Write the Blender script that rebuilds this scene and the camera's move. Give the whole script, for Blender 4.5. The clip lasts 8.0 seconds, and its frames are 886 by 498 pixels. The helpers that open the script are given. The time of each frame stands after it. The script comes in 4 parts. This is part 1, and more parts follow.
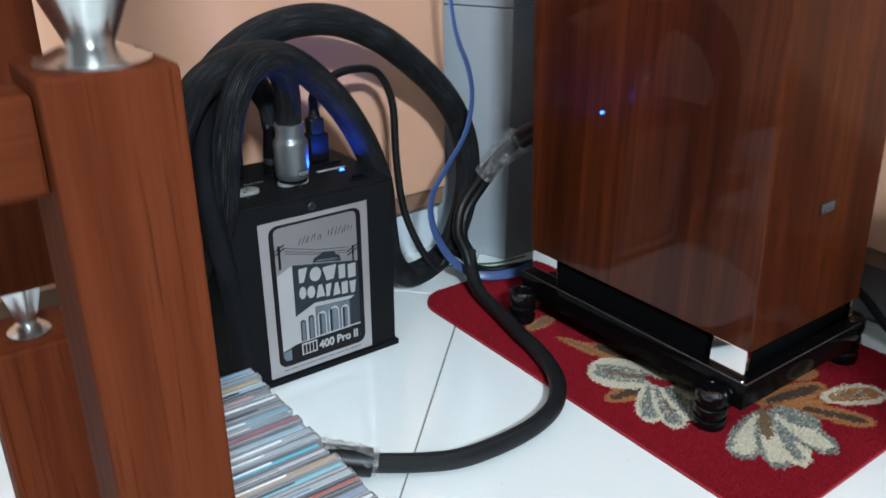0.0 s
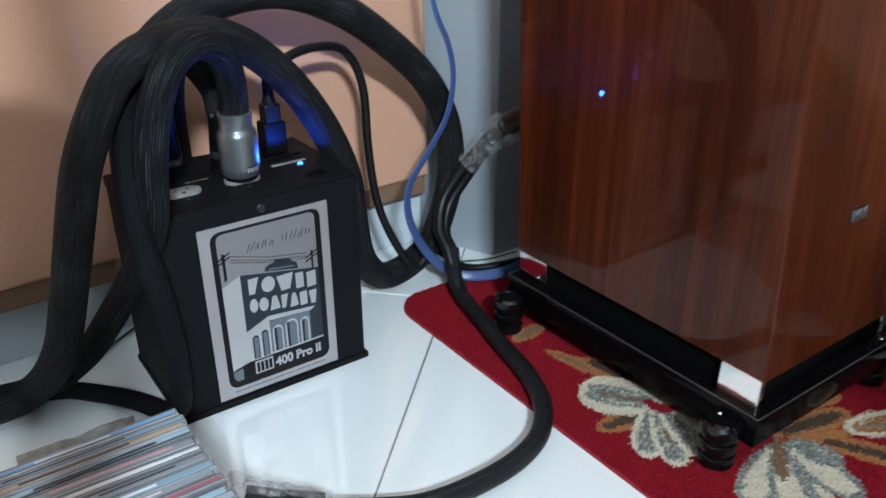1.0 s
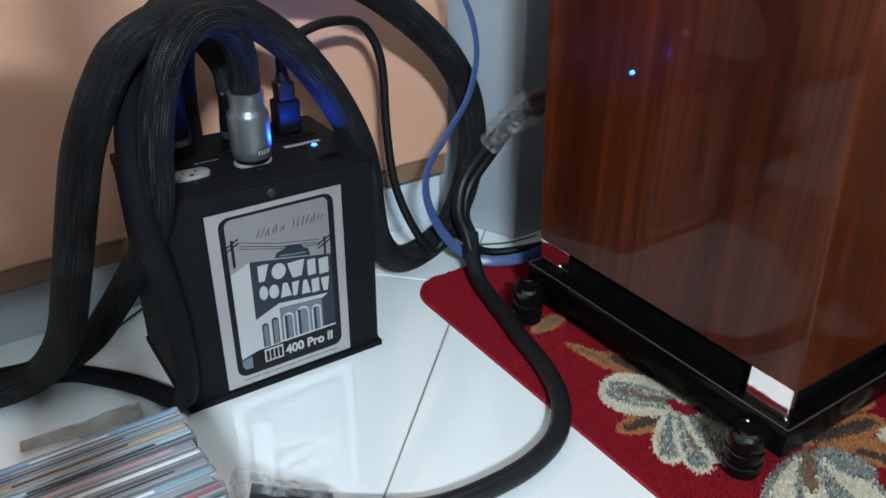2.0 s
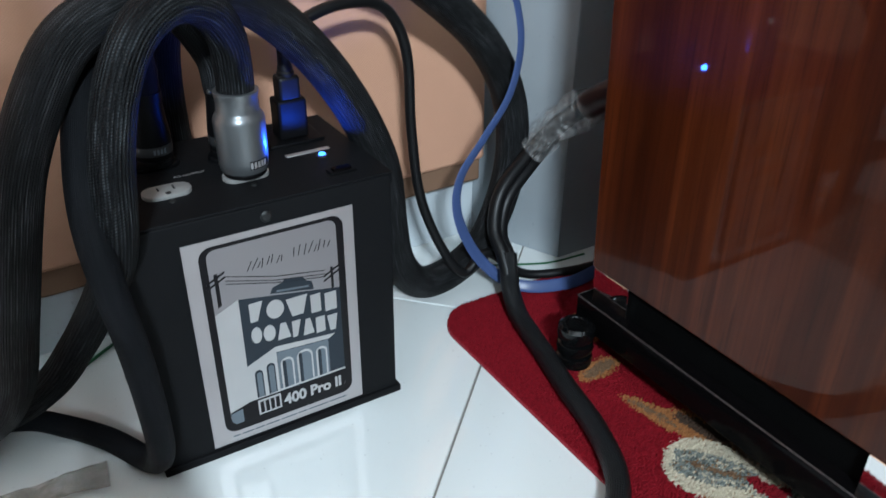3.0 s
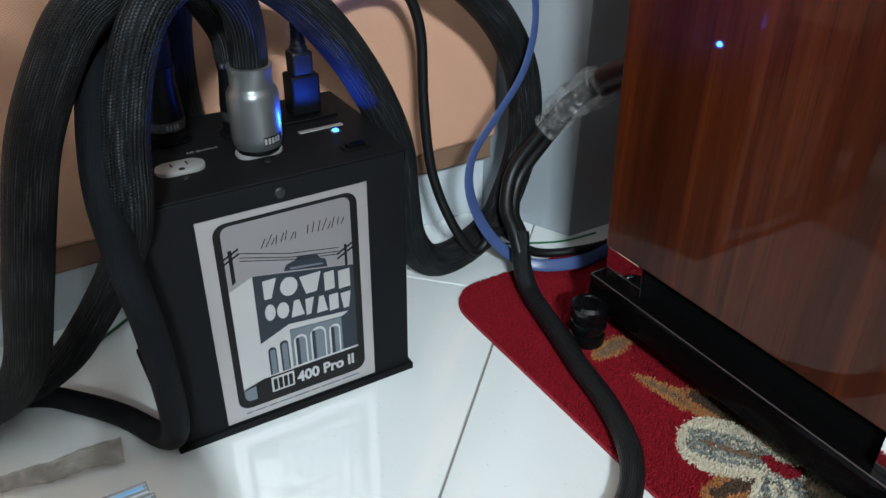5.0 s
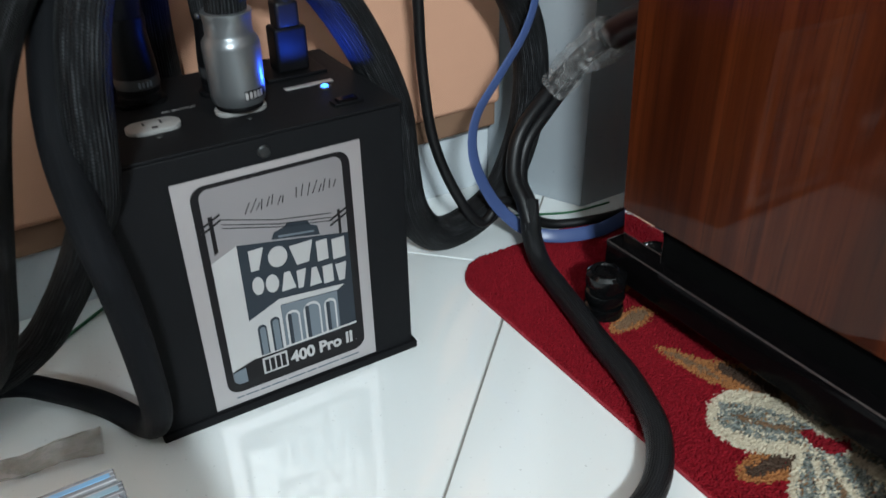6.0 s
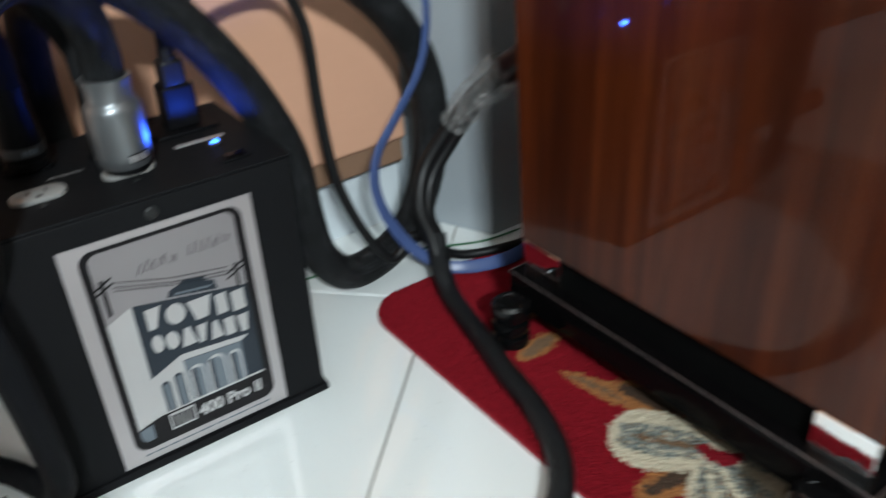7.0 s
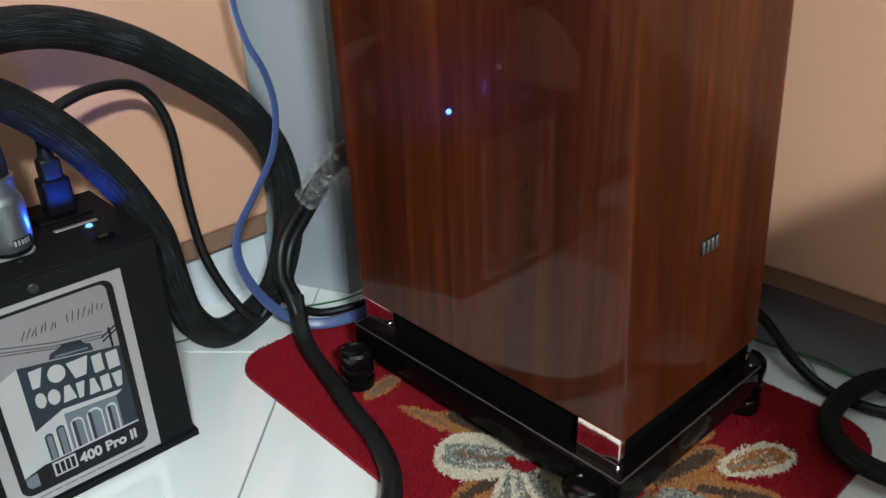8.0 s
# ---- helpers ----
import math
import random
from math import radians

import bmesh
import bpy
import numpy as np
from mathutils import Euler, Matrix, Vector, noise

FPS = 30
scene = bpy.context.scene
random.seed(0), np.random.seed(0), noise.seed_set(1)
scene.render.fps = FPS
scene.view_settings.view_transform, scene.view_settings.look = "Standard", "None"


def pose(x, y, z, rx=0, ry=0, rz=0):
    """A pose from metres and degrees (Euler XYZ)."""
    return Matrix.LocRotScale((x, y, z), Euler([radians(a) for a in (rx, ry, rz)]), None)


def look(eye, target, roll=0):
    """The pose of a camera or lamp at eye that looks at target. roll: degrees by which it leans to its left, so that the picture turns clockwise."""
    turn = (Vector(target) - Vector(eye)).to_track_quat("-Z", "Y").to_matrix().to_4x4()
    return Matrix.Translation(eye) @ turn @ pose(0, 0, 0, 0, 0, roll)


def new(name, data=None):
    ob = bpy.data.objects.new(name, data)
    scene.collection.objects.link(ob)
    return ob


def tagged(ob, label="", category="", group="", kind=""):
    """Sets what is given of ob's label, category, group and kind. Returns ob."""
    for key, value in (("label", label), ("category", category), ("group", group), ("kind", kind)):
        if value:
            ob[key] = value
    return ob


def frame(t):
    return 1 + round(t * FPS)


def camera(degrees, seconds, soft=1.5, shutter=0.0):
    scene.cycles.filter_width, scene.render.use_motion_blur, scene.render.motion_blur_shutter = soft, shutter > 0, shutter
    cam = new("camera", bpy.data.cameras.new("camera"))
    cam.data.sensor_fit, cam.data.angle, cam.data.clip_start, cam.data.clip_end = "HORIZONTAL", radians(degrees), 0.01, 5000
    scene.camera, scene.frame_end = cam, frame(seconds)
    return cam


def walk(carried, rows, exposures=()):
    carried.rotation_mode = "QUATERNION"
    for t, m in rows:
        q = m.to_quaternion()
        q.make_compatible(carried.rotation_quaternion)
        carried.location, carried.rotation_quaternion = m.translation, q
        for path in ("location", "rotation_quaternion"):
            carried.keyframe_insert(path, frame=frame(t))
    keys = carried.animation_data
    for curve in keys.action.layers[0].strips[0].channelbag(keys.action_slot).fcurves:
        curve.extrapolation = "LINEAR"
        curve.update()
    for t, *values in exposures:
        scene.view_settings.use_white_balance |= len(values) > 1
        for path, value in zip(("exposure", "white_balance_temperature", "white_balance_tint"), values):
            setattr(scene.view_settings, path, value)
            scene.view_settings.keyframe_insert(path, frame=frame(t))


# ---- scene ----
cam = camera(57.5, 8.0, 1.5, 0.6)
PATH = [
    (0, (-0.504, -0.787, 0.544), (0.581, 0.691, -0.256), -0.0),
    (0.2, (-0.511, -0.794, 0.563), (0.591, 0.669, -0.241), -0.4),
    (0.4, (-0.501, -0.789, 0.574), (0.61, 0.656, -0.248), 0.4),
    (0.5, (-0.486, -0.776, 0.574), (0.619, 0.668, -0.258), 0.2),
    (0.7, (-0.441, -0.748, 0.561), (0.655, 0.696, -0.283), 0.7),
    (1, (-0.395, -0.708, 0.535), (0.649, 0.756, -0.342), -0.2),
    (1.2, (-0.376, -0.692, 0.532), (0.635, 0.774, -0.38), -0.8),
    (2.3, (-0.359, -0.65, 0.544), (0.601, 0.82, -0.413), 0.9),
    (2.5, (-0.335, -0.611, 0.544), (0.61, 0.868, -0.414), 1.1),
    (3, (-0.284, -0.54, 0.509), (0.623, 0.937, -0.489), 0.5),
    (3.5, (-0.282, -0.529, 0.501), (0.608, 0.933, -0.534), 0.3),
    (4, (-0.284, -0.53, 0.505), (0.606, 0.923, -0.543), 0.9),
    (5.3, (-0.291, -0.533, 0.505), (0.596, 0.928, -0.533), 0.4),
    (5.5, (-0.29, -0.533, 0.503), (0.597, 0.929, -0.535), 0.2),
    (6, (-0.269, -0.503, 0.452), (0.602, 0.962, -0.594), -1.2),
    (6.5, (-0.249, -0.478, 0.432), (0.621, 0.979, -0.627), -2.1),
    (7, (-0.231, -0.531, 0.476), (0.744, 0.889, -0.54), -3.0),
    (7.2, (-0.219, -0.579, 0.496), (0.809, 0.831, -0.481), -3.4),
    (7.5, (-0.231, -0.626, 0.529), (0.898, 0.73, -0.412), -2.5),
    (8, (-0.257, -0.671, 0.54), (0.946, 0.655, -0.352), -1.9),
]
walk(cam, [(t, look(eye, target, roll)) for t, eye, target, roll in PATH], ((0, 0, 6150, 10), (0.5, 0, 6300, 10), (1, 0, 6050, 10), (2.5, 0, 6100, 10), (4, 0, 6300, 10), (5.5, 0, 6500, 10), (8, 0, 6800, 10)))

# ---------------------------------------------------------------- world and light
world = bpy.data.worlds.new("world")
scene.world = world
world.use_nodes = True
sky = world.node_tree.nodes.new("ShaderNodeTexSky")
sky.sky_type, sky.sun_disc = "NISHITA", False
sky.sun_elevation, sky.sun_rotation = radians(20), radians(150)
world.node_tree.links.new(sky.outputs[0], world.node_tree.nodes["Background"].inputs[0])
world.node_tree.nodes["Background"].inputs[1].default_value = 0.05


def lamp(name, kind, m, watts, color, **more):
    data = bpy.data.lights.new(name, kind)
    data.energy, data.color = watts, color
    for key, value in more.items():
        if key == "size":
            data.shape, data.size, data.size_y = "RECTANGLE", value[0], value[1]
        elif key == "radius":
            data.shadow_soft_size = value
        elif key == "cone":
            data.spot_size, data.spot_blend = radians(value[0]), value[1]
    ob = new(name, data)
    ob.matrix_world = m
    return ob


# one bare lamp lights the room; the small blue pilot lamp sits on the power unit
lamp("room_lamp", "AREA", look((-1.05, -2.50, 1.84), (0.1, -0.1, 1.62)), 125, (0.80, 0.93, 1.0), size=(0.32, 0.12))
lamp("pilot_light", "SPOT", pose(-0.038, 0.0602, 0.2375, 180, 0, 0), 0.44, (0.02, 0.10, 1.0), radius=0.003, cone=(165, 0.3))

# ---------------------------------------------------------------- materials
MATS = {}


class Nodes:
    """A thin wrapper for node materials."""

    def __init__(self, name, color=(0.5, 0.5, 0.5), rough=0.5, metal=0.0, **more):
        self.m = bpy.data.materials.new(name)
        self.m.use_nodes = True
        self.t = self.m.node_tree
        self.b = self.t.nodes["Principled BSDF"]
        self.set(self.b, "Base Color", (*color, 1))
        self.set(self.b, "Roughness", rough)
        self.set(self.b, "Metallic", metal)
        for key, value in more.items():
            self.set(self.b, key.replace("_", " "), value)
        MATS[name] = self.m

    def set(self, node, key, value):
        if isinstance(value, bpy.types.NodeSocket):
            self.t.links.new(value, node.inputs[key])
        else:
            node.inputs[key].default_value = value

    def node(self, kind, out=0, props=(), **inputs):
        n = self.t.nodes.new(kind)
        for key, value in props:
            if key == "operation":
                n.operation = value
            elif key == "blend_type":
                n.blend_type = value
            elif key == "data_type":
                n.data_type = value
            elif key == "noise_dimensions":
                n.noise_dimensions = value
            elif key == "attribute_name":
                n.attribute_name = value
            elif key == "feature":
                n.feature = value
            elif key == "wave_type":
                n.wave_type = value
            elif key == "bands_direction":
                n.bands_direction = value
        for key, value in inputs.items():
            self.set(n, int(key[1:]) if key[0] == "i" and key[1:].isdigit() else key, value)
        return n.outputs[out]

    def coords(self, kind="Object", scale=(1, 1, 1), rot=(0, 0, 0)):
        c = self.t.nodes.new("ShaderNodeTexCoord").outputs[kind]
        return self.node("ShaderNodeMapping", Vector=c, Scale=scale, Rotation=rot)

    def noise(self, vec, scale, detail=4.0, rough=0.55, out=0):
        return self.node("ShaderNodeTexNoise", out, Vector=vec, Scale=scale, Detail=detail, Roughness=rough)

    def ramp(self, fac, stops):
        n = self.t.nodes.new("ShaderNodeValToRGB")
        self.t.links.new(fac, n.inputs[0])
        while len(n.color_ramp.elements) < len(stops):
            n.color_ramp.elements.new(0.5)
        for e, (at, c) in zip(n.color_ramp.elements, stops):
            e.position, e.color = at, (*c, 1) if len(c) == 3 else c
        return n.outputs[0]

    def mix(self, fac, a, b, how="MIX"):
        n = self.t.nodes.new("ShaderNodeMix")
        n.data_type, n.blend_type = "RGBA", how
        for i, v in ((0, fac), (6, a), (7, b)):
            if isinstance(v, bpy.types.NodeSocket):
                self.t.links.new(v, n.inputs[i])
            else:
                n.inputs[i].default_value = v if i == 0 else (*v, 1)
        return n.outputs[2]

    def math(self, op, a, b=0.0):
        n = self.t.nodes.new("ShaderNodeMath")
        n.operation = op
        for i, v in ((0, a), (1, b)):
            if isinstance(v, bpy.types.NodeSocket):
                self.t.links.new(v, n.inputs[i])
            else:
                n.inputs[i].default_value = v
        return n.outputs[0]

    def bump(self, height, strength=0.3, distance=0.001):
        self.set(self.b, "Normal", self.node("ShaderNodeBump", Height=height, Strength=strength, Distance=distance))

    def random(self):
        return self.t.nodes.new("ShaderNodeObjectInfo").outputs["Random"]


def plain(name, color, rough, metal=0.0, grain=200.0, depth=0.15, spread=0.12, **more):
    """A painted, moulded or metal surface with fine grain and faint blotches."""
    n = Nodes(name, color, rough, metal, **more)
    v = n.coords()
    blotch = n.noise(v, 14.0)
    fine = n.noise(v, grain, 3.0)
    lo, hi = tuple(c * (1 - spread) for c in color), tuple(min(1, c * (1 + spread)) for c in color)
    n.set(n.b, "Base Color", n.mix(blotch, lo, hi))
    n.set(n.b, "Roughness", n.math("ADD", n.math("MULTIPLY", blotch, 0.16 if rough > 0.15 else rough * 0.5), rough - 0.08 if rough > 0.15 else rough * 0.75))
    n.bump(fine, depth, 0.0006)
    return n.m


def wood(name, dark, mid, light, rough, coat, along="Z", fine=1.0, gloss=0.12, bands=0.0):
    """Straight-grained veneer; the grain runs along one axis. bands: depth of the broad dark and light stripes."""
    n = Nodes(name, mid, rough, 0.0, Specular_IOR_Level=gloss, Coat_IOR=1.5)
    stretch = {"Z": (1, 1, 0.05), "X": (0.05, 1, 1), "Y": (1, 0.05, 1)}[along]
    v = n.coords("Object", stretch)
    broad = n.noise(v, 11.0 * fine, 3.0, 0.5)
    streak = n.noise(v, 70.0 * fine, 5.0, 0.65)
    slow = tuple(s if s == 1 else 0.022 for s in stretch)
    pores = n.noise(n.coords("Object", tuple(s if s == 1 else 0.03 for s in stretch)), 420.0, 2.0, 0.5)
    mixed = n.math("ADD", n.math("MULTIPLY", broad, 0.48), n.math("MULTIPLY", streak, 0.52))
    color = n.ramp(mixed, [(0.37, dark), (0.5, mid), (0.63, light)])
    if bands:
        stripe = n.noise(n.coords("Object", slow), 31.0, 2.0, 0.55)
        low, high = 1 - bands, 1 + 0.6 * bands
        tone = n.ramp(stripe, [(0.34, (low, low, low * 0.94)), (0.47, (low * 1.15, low * 1.12, low * 1.05)), (0.53, (1, 1, 1)), (0.66, (high, high, high))])
        color = n.mix(1.0, color, tone, "MULTIPLY")
        fleck = n.noise(n.coords("Object", tuple(s if s == 1 else 0.012 for s in stretch)), 150.0, 3.0, 0.7)
        color = n.mix(n.ramp(fleck, [(0.54, (0, 0, 0)), (0.70, (0.55, 0.55, 0.55))]), color, tuple(c * 0.55 for c in dark))
    color = n.mix(n.ramp(pores, [(0.30, (0.6, 0.6, 0.6)), (0.42, (0, 0, 0))]), color, tuple(c * 0.7 for c in dark))
    n.set(n.b, "Base Color", color)
    n.set(n.b, "Coat Weight", coat)
    n.set(n.b, "Coat Roughness", 0.025)
    n.bump(streak, 0.04, 0.0005)
    return n.m


def braid(name, color, thread, cell, bump, gloss=0.06, rough=0.40):
    """Woven sleeve: fine ribs run along the cable, crossed by rows of short stitches that glint here and there."""
    n = Nodes(name, color, 0.52, 0.0, Specular_IOR_Level=gloss)
    uv = n.t.nodes.new("ShaderNodeUVMap").outputs[0]
    s = n.node("ShaderNodeSeparateXYZ", 0, Vector=uv)
    u, v = s, s.node.outputs[1]
    rib = n.math("SINE", n.math("MULTIPLY", u, 6.283 / cell))
    stitch = n.math("SINE", n.math("ADD", n.math("MULTIPLY", v, 6.283 / (cell * 0.8)), n.math("MULTIPLY", u, 3.14159 / cell)))
    weave = n.math("MULTIPLY", n.math("ADD", rib, 1.0), n.math("ADD", stitch, 1.4))
    streak = n.noise(n.node("ShaderNodeMapping", Vector=uv, Scale=(1, 0.05, 1)), 520.0, 3.0, 0.6)
    patch = n.noise(uv, 26.0, 3.0)
    lit = n.math("MULTIPLY", n.math("MULTIPLY", weave, 0.21), n.ramp(streak, [(0.46, (0.04, 0.04, 0.04)), (0.62, (1, 1, 1))]))
    lit = n.math("MULTIPLY", lit, n.ramp(patch, [(0.36, (0.25, 0.25, 0.25)), (0.62, (1, 1, 1))]))
    n.set(n.b, "Base Color", n.mix(lit, n.mix(patch, tuple(c * 0.7 for c in color), tuple(c * 1.3 for c in color)), thread))
    n.set(n.b, "Roughness", n.math("ADD", n.math("MULTIPLY", streak, 0.25), rough))
    n.bump(weave, bump, 0.0006)
    return n.m


def fabric(name, color, cell):
    """Open-weave cloth stretched over a board."""
    n = Nodes(name, color, 0.9)
    c = n.coords()
    s = n.node("ShaderNodeSeparateXYZ", 0, Vector=c)
    x, y, z = s, s.node.outputs[1], s.node.outputs[2]
    along = n.math("ADD", x, y)
    a = n.math("SINE", n.math("MULTIPLY", n.math("ADD", along, n.math("MULTIPLY", z, 0.08)), 6.283 / cell))
    b = n.math("SINE", n.math("MULTIPLY", z, 6.283 / (cell * 0.8)))
    weave = n.math("MULTIPLY", a, b)
    blotch = n.noise(c, 5.0, 4.0)
    slub = n.noise(n.node("ShaderNodeMapping", Vector=c, Scale=(0.15, 0.15, 1)), 160.0, 3.0)
    base = n.mix(blotch, tuple(v * 0.9 for v in color), tuple(min(1, v * 1.08) for v in color))
    base = n.mix(n.math("MULTIPLY", n.math("ADD", weave, 1.0), 0.07), base, tuple(v * 0.5 for v in color))
    base = n.mix(n.math("MULTIPLY", slub, 0.25), base, tuple(v * 0.8 for v in color))
    n.set(n.b, "Base Color", base)
    n.bump(weave, 0.22, 0.0006)
    return n.m


def glazed(name, color, rough, ior=1.5):
    """Polished tile: faint clouding in the glaze, hairline waviness, specks of dust."""
    n = Nodes(name, color, rough, 0.0, IOR=ior)
    v = n.coords("Object")
    cloud = n.noise(v, 3.0, 5.0, 0.6)
    speck = n.noise(v, 260.0, 2.0, 0.5)
    base = n.mix(cloud, tuple(c * 0.94 for c in color), color)
    base = n.mix(n.ramp(speck, [(0.70, (0, 0, 0)), (0.76, (1, 1, 1))]), base, tuple(c * 0.72 for c in color))
    base = n.mix(n.math("MULTIPLY", n.random(), 0.05), base, tuple(c * 0.7 for c in color))
    n.set(n.b, "Base Color", base)
    n.set(n.b, "Roughness", n.math("ADD", n.math("MULTIPLY", n.noise(v, 9.0), 0.05), rough))
    n.bump(n.noise(v, 12.0, 2.0), 0.02, 0.002)
    return n.m


floor_tile_m = glazed("floor_tile", (0.83, 0.86, 0.85), 0.02, 2.3)
white_grout_m = plain("white_grout", (0.62, 0.63, 0.63), 0.8, grain=400)
grout_m = plain("grout", (0.22, 0.21, 0.19), 0.9, grain=400)
wall_tile_m = glazed("wall_tile", (0.56, 0.61, 0.64), 0.14)
# darker copy of the wall tile; the pillar's shade is put into its colour
shaded_pillar_tile_m = glazed("shaded_pillar_tile", (0.31, 0.345, 0.37), 0.16)
grey_tile_m = glazed("grey_wall_tile", (0.24, 0.225, 0.23), 0.16)
plaster_m = plain("wall_paint", (0.18, 0.155, 0.135), 0.8, grain=90, spread=0.05)
ceiling_m = plain("ceiling_paint", (0.70, 0.70, 0.68), 0.9, grain=90, spread=0.04)
peach_m = fabric("peach_cloth", (0.60, 0.32, 0.205), 0.0034)
# peach darkened to brown: shade on the panels' bottom edge, put into the colour
shaded_edge_m = plain("shaded_edge", (0.20, 0.11, 0.065), 0.75, grain=300)
powder_m = plain("black_powder_coat", (0.0080, 0.0082, 0.0090), 0.50, grain=900, depth=0.35, Specular_IOR_Level=0.05)
steel_m = plain("dull_steel", (0.12, 0.12, 0.12), 0.45, 0.9)
band_m = plain("grey_print", (0.022, 0.022, 0.023), 0.5)
screw_m = plain("dark_steel", (0.035, 0.036, 0.036), 0.5, 0.7)
foil_m = plain("silver_foil", (0.50, 0.47, 0.475), 0.55, 0.94, grain=700, depth=0.06, spread=0.05)
dim_foil_m = plain("grey_foil", (0.36, 0.34, 0.35), 0.53, 0.92, grain=700, depth=0.06, spread=0.05)
ink_m = plain("black_ink", (0.007, 0.006, 0.007), 0.35, grain=500, depth=0.02, Specular_IOR_Level=0.18)
slate_m = plain("slate_ink", (0.022, 0.029, 0.038), 0.38, 0.2, grain=500, depth=0.02, Specular_IOR_Level=0.25)
slate_light_m = plain("light_slate_ink", (0.13, 0.155, 0.18), 0.35, 0.3, grain=500, depth=0.02)
pale_ink_m = plain("pale_ink", (0.56, 0.55, 0.55), 0.53, 0.85, grain=500, depth=0.02)
white_plastic_m = plain("white_plastic", (0.23, 0.228, 0.22), 0.4)
black_plastic_m = plain("black_plastic", (0.0040, 0.0040, 0.0045), 0.46, grain=500, Specular_IOR_Level=0.09)
rubber_m = plain("black_rubber", (0.006, 0.006, 0.0065), 0.42, grain=600, depth=0.1, Specular_IOR_Level=0.3)
plug_silver_m = plain("satin_silver", (0.190, 0.202, 0.210), 0.36, 0.75, grain=600, depth=0.05, spread=0.05)
aluminium_m = plain("turned_aluminium", (0.55, 0.55, 0.54), 0.26, 1.0, grain=500, depth=0.05)
deep_black_m = plain("deep_black", (0.003, 0.003, 0.003), 0.9, grain=700, depth=0.5, Specular_IOR_Level=0.02)
chrome_m = plain("chrome", (0.82, 0.82, 0.82), 0.04, 1.0, grain=300, depth=0.0, spread=0.02)
lacquer_m = plain("black_lacquer", (0.003, 0.0026, 0.0028), 0.09, grain=300, depth=0.01, Specular_IOR_Level=0.09)
foot_m = plain("gloss_black_plastic", (0.003, 0.003, 0.0032), 0.13, grain=300, depth=0.01, Specular_IOR_Level=0.45)
edge_m = plain("pale_edge", (0.12, 0.10, 0.10), 0.34, 0.6, grain=120, depth=0.2, spread=0.5)
walnut_m = wood("gloss_walnut", (0.032, 0.0053, 0.0010), (0.060, 0.0108, 0.0021), (0.092, 0.0195, 0.0041), 0.42, 0.42, bands=0.24)
rack_m = wood("red_brown_wood", (0.055, 0.0112, 0.0040), (0.079, 0.0172, 0.0060), (0.102, 0.0240, 0.0088), 0.6, 0.0, "Z", 1.6, 0.03)
rack_rail_m = wood("red_brown_wood_rail", (0.055, 0.0112, 0.0040), (0.079, 0.0172, 0.0060), (0.102, 0.0240, 0.0088), 0.6, 0.0, "X", 1.6, 0.03)
thick_braid_m = braid("thick_braid", (0.0074, 0.0077, 0.0083), (0.110, 0.116, 0.124), 0.0021, 0.6, 0.10)
open_braid_m = braid("open_braid", (0.0070, 0.0073, 0.0080), (0.115, 0.127, 0.135), 0.0026, 0.8, 0.08)
grey_braid_m = braid("grey_braid", (0.0062, 0.0068, 0.0081), (0.018, 0.0185, 0.021), 0.0014, 0.3)
lead_braid_m = braid("lead_braid", (0.0046, 0.0052, 0.0060), (0.016, 0.018, 0.021), 0.0020, 0.5, 0.30, 0.24)
blue_m = plain("blue_ribbon", (0.046, 0.075, 0.185), 0.38, grain=300)
green_m = plain("green_wire", (0.018, 0.11, 0.045), 0.4)
red_mark_m = plain("dark_red_plug", (0.022, 0.005, 0.004), 0.4)

n = Nodes("clear_wrap", (0.55, 0.54, 0.53), 0.07, 0.0, Coat_Weight=1.0, Coat_Roughness=0.03)
fold = n.noise(n.coords("Object", (1, 1, 0.55)), 58.0, 2.0, 0.5)
crumple = n.noise(n.coords(), 90.0, 3.0)
ridge = n.ramp(fold, [(0.43, (0, 0, 0)), (0.485, (0.25, 0.25, 0.25)), (0.50, (1, 1, 1)), (0.515, (0.25, 0.25, 0.25)), (0.57, (0, 0, 0))])
n.set(n.b, "Alpha", n.math("ADD", n.math("MULTIPLY", ridge, 0.42), n.ramp(crumple, [(0.36, (0.08, 0.08, 0.08)), (0.58, (0.20, 0.20, 0.20)), (0.70, (0.36, 0.36, 0.36))])))
n.bump(n.math("ADD", n.math("MULTIPLY", ridge, 0.6), n.math("MULTIPLY", crumple, 1.4)), 0.9, 0.004)
wrap_m = n.m

n = Nodes("dusty_film", (0.34, 0.31, 0.27), 0.10, 0.0, Coat_Weight=0.6)
n.set(n.b, "Alpha", n.ramp(n.noise(n.coords(), 90.0, 3.0), [(0.35, (0.22, 0.22, 0.22)), (0.65, (0.48, 0.48, 0.48))]))
n.bump(n.noise(n.coords(), 170.0, 3.0), 0.9, 0.002)
film_m = n.m

n = Nodes("clear_case", (0.60, 0.62, 0.63), 0.16, 0.0, Transmission_Weight=0.45, IOR=1.5)
# fine pale stripes: highlights on the case edges, put into the colour
across = n.node("ShaderNodeSeparateXYZ", 1, Vector=n.coords())
edge_shine = n.math("SINE", n.math("ADD", n.math("MULTIPLY", across, 6.283 / 0.0031), n.math("MULTIPLY", n.random(), 6.0)))
shell = n.mix(n.random(), (0.10, 0.105, 0.115), (0.44, 0.46, 0.49))
n.set(n.b, "Base Color", n.mix(n.ramp(edge_shine, [(0.35, (0, 0, 0)), (0.75, (1, 1, 1))]), shell, (0.58, 0.60, 0.63)))
case_m = n.m

